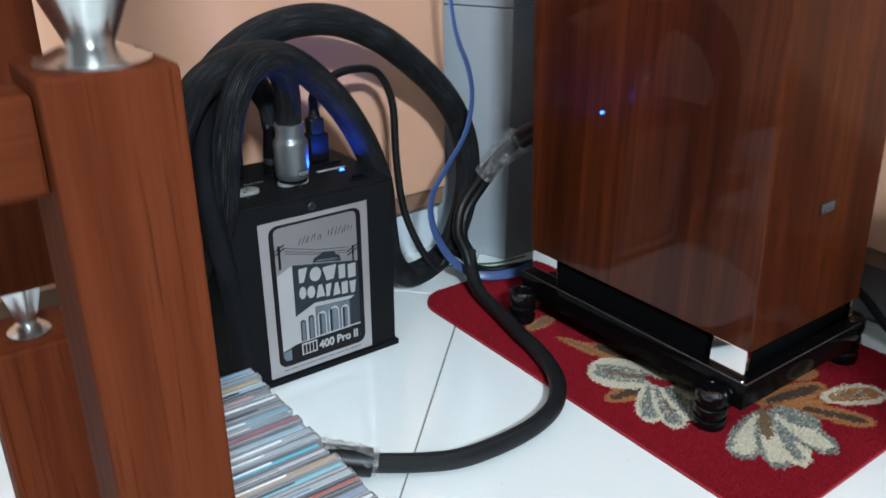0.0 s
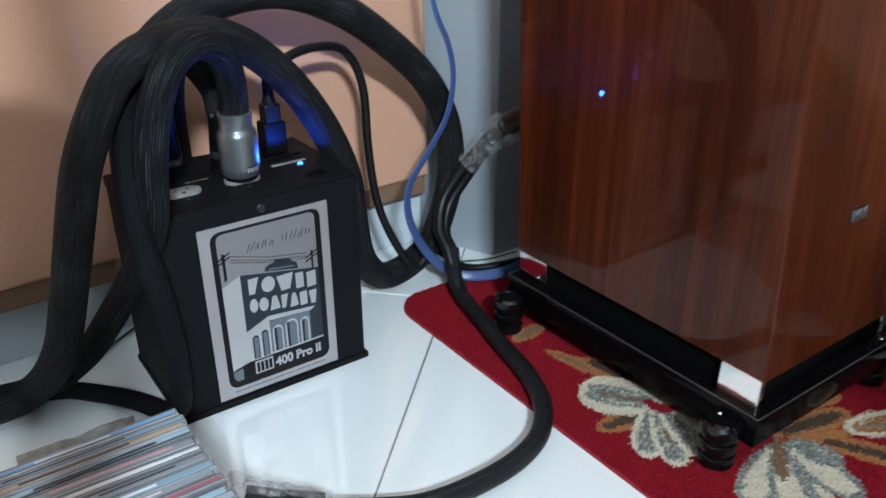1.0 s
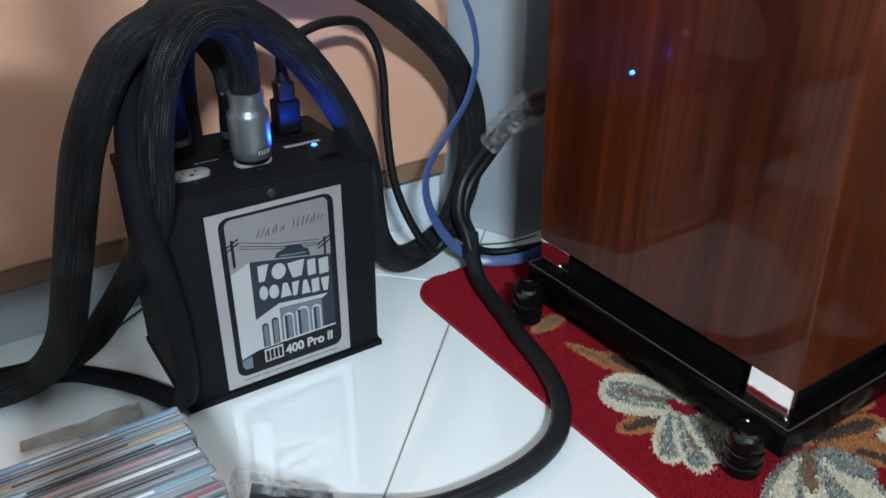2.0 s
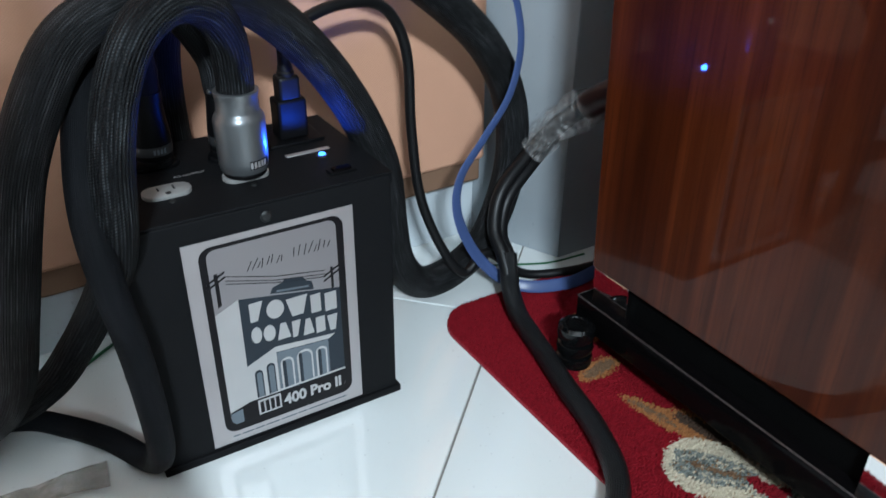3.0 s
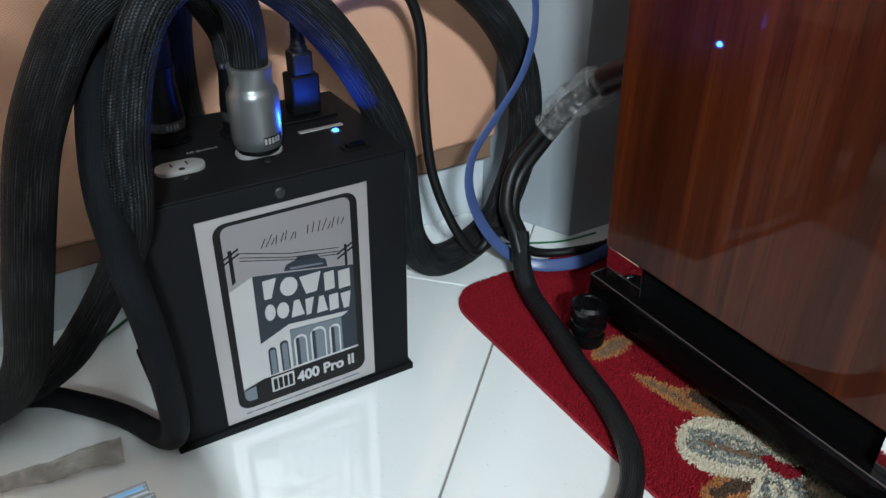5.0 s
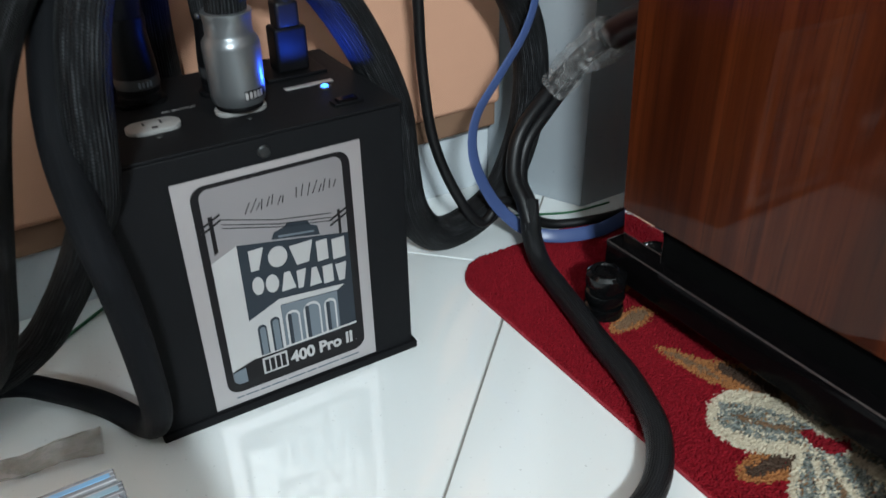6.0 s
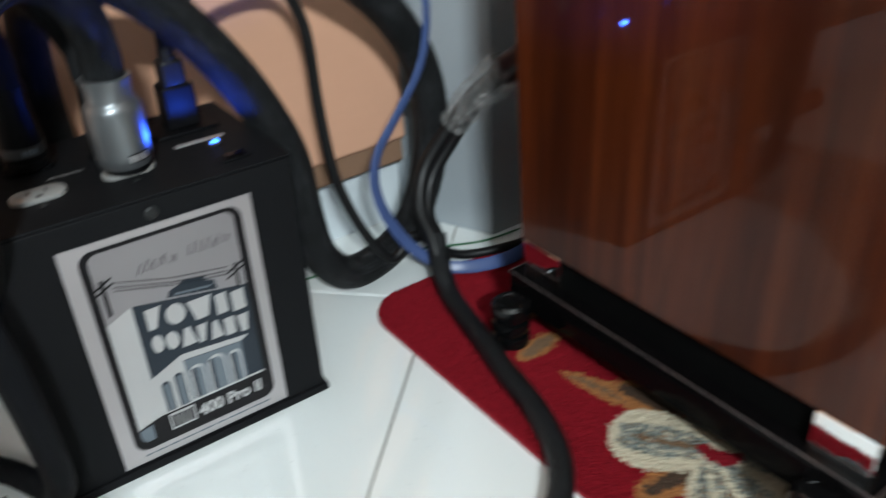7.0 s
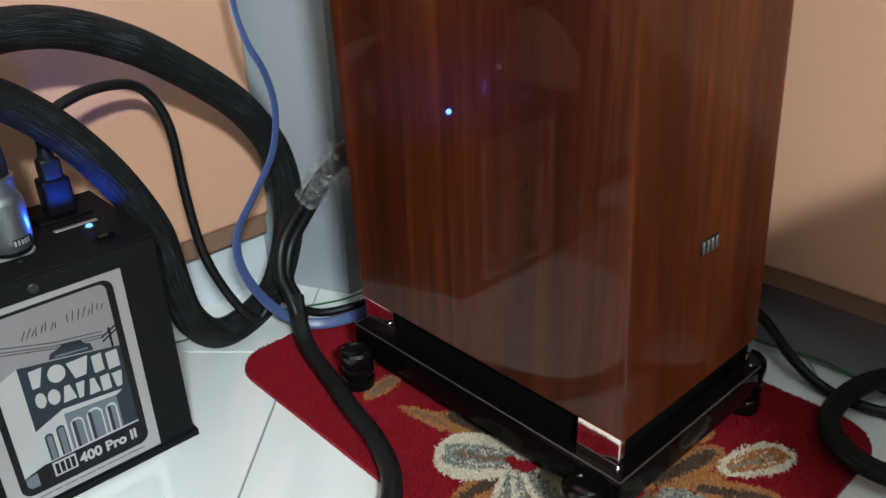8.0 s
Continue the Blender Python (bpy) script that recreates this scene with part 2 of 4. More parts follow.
n = Nodes("spine_print", (0.5, 0.5, 0.5), 0.3, 0.0, Coat_Weight=0.5)
tint = n.ramp(n.random(), [(0.0, (0.015, 0.02, 0.03)), (0.12, (0.36, 0.42, 0.47)), (0.24, (0.02, 0.025, 0.035)), (0.34, (0.18, 0.26, 0.36)), (0.44, (0.60, 0.63, 0.65)), (0.54, (0.20, 0.17, 0.26)),
                           (0.64, (0.44, 0.33, 0.15)), (0.74, (0.30, 0.07, 0.09)), (0.84, (0.62, 0.66, 0.69)), (0.92, (0.20, 0.36, 0.45)), (1.0, (0.03, 0.03, 0.04))])
n.set(n.b, "Base Color", n.mix(n.math("MULTIPLY", n.noise(n.coords("Object", (1, 0.2, 1)), 120.0), 0.22), tint, (0.4, 0.42, 0.44)))
spine_m = n.m

SPINES = {k: plain("spine_" + name, c, 0.3, grain=120, Coat_Weight=0.5) for k, name, c in (
    (0, "sky_blue", (0.14, 0.31, 0.50)), (2, "amber", (0.38, 0.29, 0.15)), (5, "pale", (0.60, 0.63, 0.66)), (9, "red", (0.30, 0.09, 0.12)),
    (13, "cyan", (0.12, 0.40, 0.52)), (16, "turquoise", (0.16, 0.46, 0.55)), (18, "rust", (0.34, 0.12, 0.11)))}

n = Nodes("title_ink", (0.5, 0.5, 0.5), 0.4)
n.set(n.b, "Base Color", n.ramp(n.random(), [(0.0, (0.02, 0.02, 0.025)), (0.3, (0.04, 0.04, 0.05)), (0.42, (0.75, 0.76, 0.77)), (0.8, (0.70, 0.71, 0.72)), (0.9, (0.40, 0.06, 0.08)), (1.0, (0.1, 0.3, 0.42))]))
bar_m = n.m

n = Nodes("blue_lens", (0.05, 0.2, 1.0), 0.2)
n.set(n.b, "Emission Color", (0.03, 0.17, 1.0, 1))
n.set(n.b, "Emission Strength", 7.0)
lens_m = n.m

n = Nodes("rug_pile", (0.3, 0.02, 0.03), 0.95)
att = n.node("ShaderNodeAttribute", 0, (("attribute_name", "dye"),))
island = n.t.nodes.new("ShaderNodeNewGeometry").outputs["Random Per Island"]
shade = n.mix(n.math("MULTIPLY", island, 0.34), att, n.mix(1.0, att, (0.45, 0.45, 0.45), "MULTIPLY"))
n.set(n.b, "Base Color", shade)
n.set(n.b, "Specular IOR Level", 0.1)
pile_m = n.m
rug_edge_m = plain("rug_binding", (0.26, 0.012, 0.022), 0.9, grain=500, depth=0.6)


# ---------------------------------------------------------------- mesh helpers
def soften(mesh):
    """Smooth shading for rounded edges; the broad flat faces of boxes stay flat."""
    areas = np.array([p.area for p in mesh.polygons])
    flat = areas > 0.2 * areas.max() if len(areas) < 200 else np.zeros(len(areas), bool)
    mesh.set_sharp_from_angle(angle=radians(35))
    mesh.polygons.foreach_set("use_smooth", (~flat).tolist())


def part(name, bm, material, parent=None, label="", smooth=True):
    """One mesh object from a bmesh, under a thing or a part."""
    mesh = bpy.data.meshes.new(name)
    bm.to_mesh(mesh)
    bm.free()
    if material:
        mesh.materials.append(material)
    if smooth:
        soften(mesh)
    ob = new(name, mesh)
    ob.parent = parent
    if label:
        ob["label"] = label
    return ob


def thing(name, label, category, group="", kind="", at=(0, 0, 0)):
    ob = new(name)
    ob.location = at
    ob.empty_display_size = 0.05
    return tagged(ob, label, category, group, kind)


def block(lo, hi, bevel=0.0, segments=2, bm=None):
    bm = bm or bmesh.new()
    lo, hi = Vector(lo), Vector(hi)
    made = bmesh.ops.create_cube(bm, size=1.0, matrix=Matrix.LocRotScale((lo + hi) / 2, None, hi - lo))
    if bevel:
        edges = list({e for v in made["verts"] for e in v.link_edges})
        bmesh.ops.bevel(bm, geom=edges, offset=bevel, segments=segments, profile=0.5, affect="EDGES")
    return bm


def lathe(profile, steps=40, m=None):
    """A turned body from (radius, height) pairs round the z axis."""
    bm = bmesh.new()
    rings = []
    for r, z in profile:
        rings.append([bm.verts.new((r * math.cos(2 * math.pi * k / steps), r * math.sin(2 * math.pi * k / steps), z)) for k in range(steps)])
    for a, b in zip(rings, rings[1:]):
        for k in range(steps):
            bm.faces.new((a[k], a[(k + 1) % steps], b[(k + 1) % steps], b[k]))
    bm.faces.new(list(reversed(rings[0])))
    bm.faces.new(rings[-1])
    if m:
        bmesh.ops.transform(bm, matrix=m, verts=bm.verts)
    return bm


def prism(points, lo, hi, m=None, bevel=0.0):
    """A flat outline in x and z, given thickness along y."""
    bm = bmesh.new()
    a = [bm.verts.new((x, lo, z)) for x, z in points]
    b = [bm.verts.new((x, hi, z)) for x, z in points]
    bm.faces.new(a)
    bm.faces.new(list(reversed(b)))
    for k in range(len(points)):
        j = (k + 1) % len(points)
        bm.faces.new((a[j], a[k], b[k], b[j]))
    bmesh.ops.recalc_face_normals(bm, faces=bm.faces)
    if bevel:
        bmesh.ops.bevel(bm, geom=list(bm.edges), offset=bevel, segments=2, profile=0.5, affect="EDGES")
    if m:
        bmesh.ops.transform(bm, matrix=m, verts=bm.verts)
    return bm


def glide(points, per=14):
    """A smooth line through the points."""
    p = [Vector(q) for q in points]
    q = [2 * p[0] - p[1], *p, 2 * p[-1] - p[-2]]
    out = []
    for a, b, c, d in zip(q, q[1:], q[2:], q[3:]):
        for k in range(per):
            s = k / per
            out.append(0.5 * (2 * b + (c - a) * s + (2 * a - 5 * b + 4 * c - d) * s * s + (3 * b - a - 3 * c + d) * s**3))
    return out + [p[-1]]


def relaxed(line, rounds=6):
    for _ in range(rounds):
        line = [line[0]] + [(a + 2 * b + c) / 4 for a, b, c in zip(line, line[1:], line[2:])] + [line[-1]]
    return line


def tube(points, radius, steps=20, per=14, rounds=6, end_radius=None, flat=1.0, wobble=0.0, seed=0, side=None):
    """A cable along a smooth line, with its length and girth as UVs. flat: thickness over width."""
    line = relaxed(glide(points, per), rounds)
    bm = bmesh.new()
    uv = bm.loops.layers.uv.new("UVMap")
    up = Vector(side) if side else Vector((0.31, 0.2, 0.93))
    rings, run, marks = [], 0.0, []
    rnd = random.Random(seed)
    for k, p in enumerate(line):
        d = (line[min(k + 1, len(line) - 1)] - line[max(k - 1, 0)]).normalized()
        up = (up - d * up.dot(d)).normalized()
        across = d.cross(up)
        if k:
            run += (p - line[k - 1]).length
        r = radius + ((end_radius or radius) - radius) * k / (len(line) - 1)
        marks.append(run)
        ring = []
        for j in range(steps):
            a = 2 * math.pi * j / steps
            w = 1 + wobble * (noise.noise(Vector((math.cos(a) * 1.6, math.sin(a) * 1.6, run * 45 + seed))) + 0.5 * noise.noise(Vector((math.cos(a) * 5, math.sin(a) * 5, run * 140 + seed))))
            ring.append(bm.verts.new(p + (across * math.cos(a) * r + up * math.sin(a) * r * flat) * w))
        rings.append(ring)
    for k, (a, b) in enumerate(zip(rings, rings[1:])):
        for j in range(steps):
            f = bm.faces.new((a[j], a[(j + 1) % steps], b[(j + 1) % steps], b[j]))
            g = 2 * math.pi * radius / steps
            for loop, st in zip(f.loops, ((j * g, marks[k]), ((j + 1) * g, marks[k]), ((j + 1) * g, marks[k + 1]), (j * g, marks[k + 1]))):
                loop[uv].uv = st
    bm.faces.new(list(reversed(rings[0])))
    bm.faces.new(rings[-1])
    bmesh.ops.recalc_face_normals(bm, faces=bm.faces)
    return bm


def rounded(w, h, r, steps=6):
    """A rounded rectangle round the origin."""
    out = []
    for cx, cy, a0 in ((w / 2 - r, h / 2 - r, 0), (-w / 2 + r, h / 2 - r, 90), (-w / 2 + r, -h / 2 + r, 180), (w / 2 - r, -h / 2 + r, 270)):
        out += [(cx + r * math.cos(radians(a0 + 90 * k / steps)), cy + r * math.sin(radians(a0 + 90 * k / steps))) for k in range(steps + 1)]
    return out


# ---------------------------------------------------------------- the room
NORTH, EAST, SOUTH, WEST, TOP = 0.24, 0.568, -3.8, -2.8, 2.7


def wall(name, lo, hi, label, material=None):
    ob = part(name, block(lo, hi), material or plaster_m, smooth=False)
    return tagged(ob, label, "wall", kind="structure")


floor = tagged(part("floor", block((WEST - 0.1, SOUTH - 0.1, -0.1), (EAST + 0.1, NORTH + 0.1, -0.0025)), grout_m, smooth=False),
               "glossy white ceramic tile floor with dark thin joints", "floor", kind="structure")
wall_north = wall("wall_north", (WEST, NORTH, 0), (EAST + 0.1, NORTH + 0.1, TOP), "white glazed tile wall behind the peach cloth panel", white_grout_m)
wall_east = wall("wall_east", (EAST, SOUTH, 0), (EAST + 0.1, NORTH, TOP), "grey glazed tile wall beside the loudspeaker", white_grout_m)
wall("wall_south", (WEST, SOUTH - 0.1, 0), (EAST + 0.1, SOUTH, TOP), "plain brown painted wall")
wall("wall_west", (WEST - 0.1, SOUTH - 0.1, 0), (WEST, NORTH + 0.1, TOP), "plain brown painted wall")
tagged(part("ceiling", block((WEST - 0.1, SOUTH - 0.1, TOP), (EAST + 0.1, NORTH + 0.1, TOP + 0.1)), ceiling_m, smooth=False), "plain white ceiling", "ceiling", kind="structure")

# added out of view: blocks the lamp to shade the east panel and rug corner
wall("wall_low", (0.08, -1.1, 0), (EAST, -0.85, 0.57), "plain brown low wall added out of view to shade the right side")

# the pillar in the corner, faced with tiles; its edge stands towards the room
PX, PY = 0.290, 0.122
pillar = part("pillar", prism([(PX + 0.0045, 0), (EAST - 0.001, 0), (EAST - 0.001, TOP), (PX + 0.004, TOP)], PY + 0.004, NORTH - 0.001), white_grout_m, smooth=False)
tagged(pillar, "tiled corner pillar behind the loudspeaker, its tiles darkened for shade", "pillar", kind="structure")


def slanted(points, z0, z1):
    """An upright slab on a four-cornered plan."""
    bm = bmesh.new()
    a = [bm.verts.new((x, y, z0)) for x, y in points]
    b = [bm.verts.new((x, y, z1)) for x, y in points]
    bm.faces.new(list(reversed(a)))
    bm.faces.new(b)
    for k in range(4):
        j = (k + 1) % 4
        bm.faces.new((a[k], a[j], b[j], b[k]))
    bmesh.ops.recalc_face_normals(bm, faces=bm.faces)
    bmesh.ops.bevel(bm, geom=list(bm.edges), offset=0.0012, segments=2, profile=0.5, affect="EDGES")
    return bm


for k in range(7):
    z0, z1 = k * 0.397, k * 0.397 + 0.3955
    if z1 > TOP:
        z1 = TOP - 0.002
    part("tile", slanted([(PX, PY), (PX + 0.0040, PY + 0.0036), (0.242, NORTH - 0.001), (0.2365, NORTH - 0.001)], z0, z1), shaded_pillar_tile_m, pillar)
    part("tile", slanted([(PX + 0.0002, PY), (EAST - 0.001, PY), (EAST - 0.001, PY + 0.0035), (PX + 0.004, PY + 0.0035)], z0, z1), shaded_pillar_tile_m, pillar)

# wall tiles low on both walls
for k in range(3):
    for j in range(8):
        x1 = 0.2362 - j * 0.397
        part("tile", block((x1 - 0.3955, NORTH - 0.004, k * 0.397), (x1, NORTH - 0.0005, k * 0.397 + 0.3955), 0.0012), wall_tile_m, wall_north)
        y1 = PY - 0.002 - j * 0.397
        part("tile", block((EAST - 0.004, y1 - 0.3955, k * 0.397), (EAST - 0.0005, y1, k * 0.397 + 0.3955), 0.0012), grey_tile_m, wall_east)


def cloth_panel(label, lo, hi, normal, strip=0.024, lean=0.0):
    """A cloth-covered board with a soft lower edge; the shade below is a dark-coloured strip."""
    ob = thing("wall_panel", label, "panel", at=((lo[0] + hi[0]) / 2, (lo[1] + hi[1]) / 2, lo[2]))
    inv = Matrix.Translation(-Vector(ob.location))
    bm = block(lo, hi, 0.006, 3)
    bmesh.ops.transform(bm, matrix=inv, verts=bm.verts)
    part("cloth_board", bm, peach_m, ob)
    if normal == "y":
        bm = block((lo[0] + 0.004, lo[1] + 0.005, lo[2] - strip), (hi[0] - 0.004, hi[1], lo[2] + 0.002), 0.003)
    else:
        bm = block((lo[0] + 0.005, lo[1] + 0.004, lo[2] - strip), (hi[0], hi[1] - 0.004, lo[2] + 0.002), 0.003)
    bmesh.ops.transform(bm, matrix=inv, verts=bm.verts)
    part("bottom_strip", bm, shaded_edge_m, ob, "bottom edge of the panel, coloured dark brown for its shade")
    ob.rotation_euler = (0, radians(lean), 0)
    return ob


cloth_panel("peach cloth-covered acoustic panel fixed to the tiled wall", (-1.1, 0.208, 0.102), (0.2345, 0.2355, 1.6), "y", 0.028, -0.93)
cloth_panel("peach cloth-covered acoustic panel on the wall beside the loudspeaker", (0.53, -1.3, 0.116), (0.5635, 0.05, 1.6), "x")


# ---------------------------------------------------------------- the power unit
unit = thing("power_conditioner", "black metal power conditioner box with a silver label", "power unit", at=(-0.111, 0.078, 0))
UI = Matrix.Translation((0.111, -0.078, 0))
BW, BD, BH = 0.2223, 0.155, 0.232


def upart(name, bm, material, parent=unit, label="", smooth=True):
    bmesh.ops.transform(bm, matrix=UI, verts=bm.verts)
    return part(name, bm, material, parent, label, smooth)


upart("body", block((-BW + 0.001, 0.003, 0.002), (-0.002, BD - 0.002, BH - 0.003), 0.0015), powder_m)
upart("base_flange", block((-BW - 0.001, 0.0, 0), (0.0015, BD, 0.0075), 0.0012), powder_m)
bm = block((-BW, 0.0015, BH - 0.0022), (-0.001, BD - 0.001, BH), 0.0009)
for lo, hi in (((-BW, 0.0015, BH - 0.011), (-BW + 0.0018, BD - 0.001, BH - 0.002)), ((-0.0028, 0.0015, BH - 0.011), (-0.001, BD - 0.001, BH - 0.002))):
    block(lo, hi, 0.0005, 1, bm)
lid = upart("lid", bm, powder_m, label="black sheet metal lid")


def screw(m):
    return upart("screw", lathe([(0.0048, 0), (0.0048, 0.0012), (0.0036, 0.0022), (0.0012, 0.0023)], 20, m), screw_m)


screw(pose(-0.1115, 0.0032, BH - 0.0135, 90, 0, 0))

# ---- the label: printed layers, each a hair proud of the one below
LX0, LX1, LZ0, LZ1 = -0.1795, -0.0385, 0.0102, 0.2102


def on_label(u, v):
    return LX0 + u * (LX1 - LX0), LZ1 - v * (LZ1 - LZ0)


plate = upart("label_plate", prism([on_label(0, 0), on_label(0, 1), on_label(1, 1), on_label(1, 0)], 0.0024, 0.0034), foil_m, label="silver foil label with a printed building", smooth=False)


def ink(name, points, material, lift):
    y = 0.0024 - 0.00012 * lift
    return upart(name, prism([on_label(u, v) for u, v in points], y, 0.0026), material, plate, smooth=False)


def frame_outline(u0, v0, u1, v1, r):
    w, h = u1 - u0, v1 - v0
    k = (LX1 - LX0) / (LZ1 - LZ0)
    out = []
    for cx, cy, a0 in ((u1 - r, v0 + r * k, 0), (u0 + r, v0 + r * k, 90), (u0 + r, v1 - r * k, 180), (u1 - r, v1 - r * k, 270)):
        out += [(cx + r * math.cos(radians(a0 + 15 * j)), cy - r * k * math.sin(radians(a0 + 15 * j))) for j in range(7)]
    return out


ink("border", frame_outline(0.082, 0.028, 0.932, 0.945, 0.075), ink_m, 1)
ink("sky", frame_outline(0.124, 0.044, 0.886, 0.908, 0.05), dim_foil_m, 2)
# street level and the building
ink("pavement_band", [(0.125, 0.838), (0.25, 0.812), (0.886, 0.812), (0.886, 0.880), (0.86, 0.908), (0.155, 0.908), (0.125, 0.885)], ink_m, 3)
ink("side_wall", [(0.124, 0.337), (0.265, 0.292), (0.262, 0.812), (0.124, 0.842)], pale_ink_m, 3)
ink("front_wall", [(0.265, 0.292), (0.886, 0.372), (0.886, 0.812), (0.262, 0.812)], slate_m, 3)
ink("corner_gloss", [(0.126, 0.845), (0.20, 0.835), (0.20, 0.905), (0.150, 0.906), (0.126, 0.885)], slate_light_m, 4)
ink("lower_wall", [(0.262, 0.632), (0.448, 0.592), (0.448, 0.812), (0.262, 0.812)], pale_ink_m, 4)
ink("awning", [(0.262, 0.628), (0.448, 0.572), (0.835, 0.600), (0.790, 0.618), (0.448, 0.600), (0.282, 0.646)], pale_ink_m, 5)
ink("lower_front", [(0.450, 0.604), (0.785, 0.622), (0.785, 0.812), (0.450, 0.812)], slate_light_m, 4)


def arch(u0, v0, u1, v1, material, lift):
    mid, r = (u0 + u1) / 2, (u1 - u0) / 2
    k = (LX1 - LX0) / (LZ1 - LZ0)
    top = [(mid + r * math.cos(radians(18 * j)), v0 + r * k - r * k * math.sin(radians(18 * j))) for j in range(11)]
    ink("arch", top + [(u0, v1), (u1, v1)], material, lift)


for u0, v0, u1 in ((0.300, 0.662, 0.352), (0.376, 0.646, 0.430)):
    arch(u0, v0, u1, 0.806, slate_m, 5)
    arch(u0 + 0.012, v0 + 0.012, u1 - 0.008, 0.806, slate_light_m, 6)
for u0, v0, u1 in ((0.466, 0.642, 0.550), (0.572, 0.632, 0.676), (0.698, 0.646, 0.772)):
    arch(u0, v0, u1, 0.806, pale_ink_m, 5)
    arch(u0 + 0.012, v0 + 0.012, u1 - 0.010, 0.806, slate_light_m, 6)
    arch(u0 + 0.012, v0 + 0.012, u0 + 0.034, 0.806, slate_m, 7)
ink("sill", [(0.45, 0.800), (0.886, 0.800), (0.886, 0.808), (0.45, 0.808)], pale_ink_m, 8)
# rooftop sign
ink("roof_sign", [(0.452, 0.308), (0.470, 0.282), (0.530, 0.270), (0.548, 0.256), (0.660, 0.270), (0.676, 0.292), (0.712, 0.304), (0.722, 0.345)], slate_m, 4)
ink("roof_sign_bar", [(0.49, 0.298), (0.69, 0.318), (0.692, 0.326), (0.492, 0.308)], slate_light_m, 5)
# poles, arms and wires
for u, v0, v1, w in ((0.160, 0.150, 0.305, 0.022), (0.842, 0.262, 0.372, 0.016)):
    ink("pole", [(u - w / 2, v0), (u + w / 2, v0), (u + w / 2, v1 - 0.01), (u - w / 2, v1)], ink_m, 5)
    for s in (0.012, 0.034):
        ink("pole_arm", [(u - 0.055, v0 + s + 0.022), (u + 0.05, v0 + s - 0.016), (u + 0.05, v0 + s - 0.008), (u - 0.055, v0 + s + 0.030)], ink_m, 6)
for v0, v1, v2 in ((0.170, 0.232, 0.268), (0.190, 0.250, 0.286), (0.205, 0.262, 0.300)):
    ink("wire", [(0.21, v0), (0.50, v1), (0.80, v2), (0.80, v2 + 0.003), (0.50, v1 + 0.003), (0.21, v0 + 0.003)], ink_m, 4)


def letter_blocks(name, u0, v0, u1, v1, drop, widths, gap, material, lift):
    """A row of plain upright bars in place of letters; drop: how far the row falls towards its right end."""
    total = sum(widths) + gap * (len(widths) - 1)
    u = u0
    for w in widths:
        w, g = w * (u1 - u0) / total, gap * (u1 - u0) / total
        a, b = drop * (u - u0) / (u1 - u0), drop * (u + w - u0) / (u1 - u0)
        ink(name, [(u, v0 + a), (u + w, v0 + b), (u + w, v1 + b), (u, v1 + a)], material, lift)
        u += w + g


def title_marks(u0, v0, u1, v1, drop, marks, gap):
    """The firm's two title rows as plain discs, blocks and wedges: (kind, width) each."""
    total = sum(w for _, w in marks) + gap * (len(marks) - 1)
    k = (u1 - u0) / total
    u = u0
    for kind, w in marks:
        w *= k
        a = drop * (u + w / 2 - u0) / (u1 - u0)
        top, low = v0 + a, v1 + a
        if kind == "disc":
            pts = [(u + w / 2 + w / 2 * math.cos(radians(20 * j)), (top + low) / 2 + (low - top) / 2 * math.sin(radians(20 * j))) for j in range(18)]
        else:
            t0, t1, b0, b1 = {"block": (0.06, 0.90, 0.06, 0.90), "down": (0.0, 1.0, 0.24, 0.76), "up": (0.30, 0.70, 0.0, 1.0), "head": (0.04, 0.96, 0.04, 0.52)}[kind]
            pts = [(u + w * t0, top), (u + w * t1, top), (u + w * b1, low), (u + w * b0, low)]
        ink("title_mark", pts, pale_ink_m, 5)
        u += w + gap * k


title_marks(0.315, 0.322, 0.868, 0.412, 0.066, (("head", 1.0), ("disc", 1.2), ("down", 1.5), ("block", 0.85), ("block", 1.0)), 0.16)
title_marks(0.312, 0.442, 0.858, 0.522, 0.060, (("disc", 0.95), ("disc", 1.1), ("up", 1.25), ("head", 0.9), ("up", 1.05), ("block", 1.05), ("down", 1.0)), 0.14)
ink("model_box", [(0.298, 0.822), (0.445, 0.822), (0.445, 0.900), (0.298, 0.900)], pale_ink_m, 5)
letter_blocks("model_bar", 0.310, 0.832, 0.434, 0.892, 0, (1, 1, 1, 1), 0.35, ink_m, 6)
letter_blocks("small_print_bar", 0.12, 0.966, 0.885, 0.973, 0, (3, 5, 4, 6, 7, 4, 9, 8), 0.6, slate_light_m, 1)
# the handwritten line, as two rows of thin slanting bars
rnd = random.Random(5)
for u in (0.335, 0.364, 0.396, 0.421, 0.452, 0.478, 0.509, 0.536, 0.612, 0.641, 0.676, 0.704, 0.738, 0.763, 0.799, 0.824):
    tall = rnd.uniform(0.026, 0.050)
    v = 0.174 - 0.02 * (u - 0.33) + rnd.uniform(-0.004, 0.004)
    lean = rnd.uniform(0.2, 0.9) * tall
    ink("handwriting_bar", [(u, v), (u + 0.0055, v), (u + 0.0055 + lean, v - tall), (u + lean, v - tall)], ink_m, 3)


# ---- on the lid
def socket(name, x, y, material, label):
    m = pose(x, y, BH)
    o = upart(name, prism(rounded(0.038, 0.0215, 0.0100), 0, 0.0035, m @ pose(0, 0, 0, 90, 0, 0), 0.0006), material, lid, label)
    return o


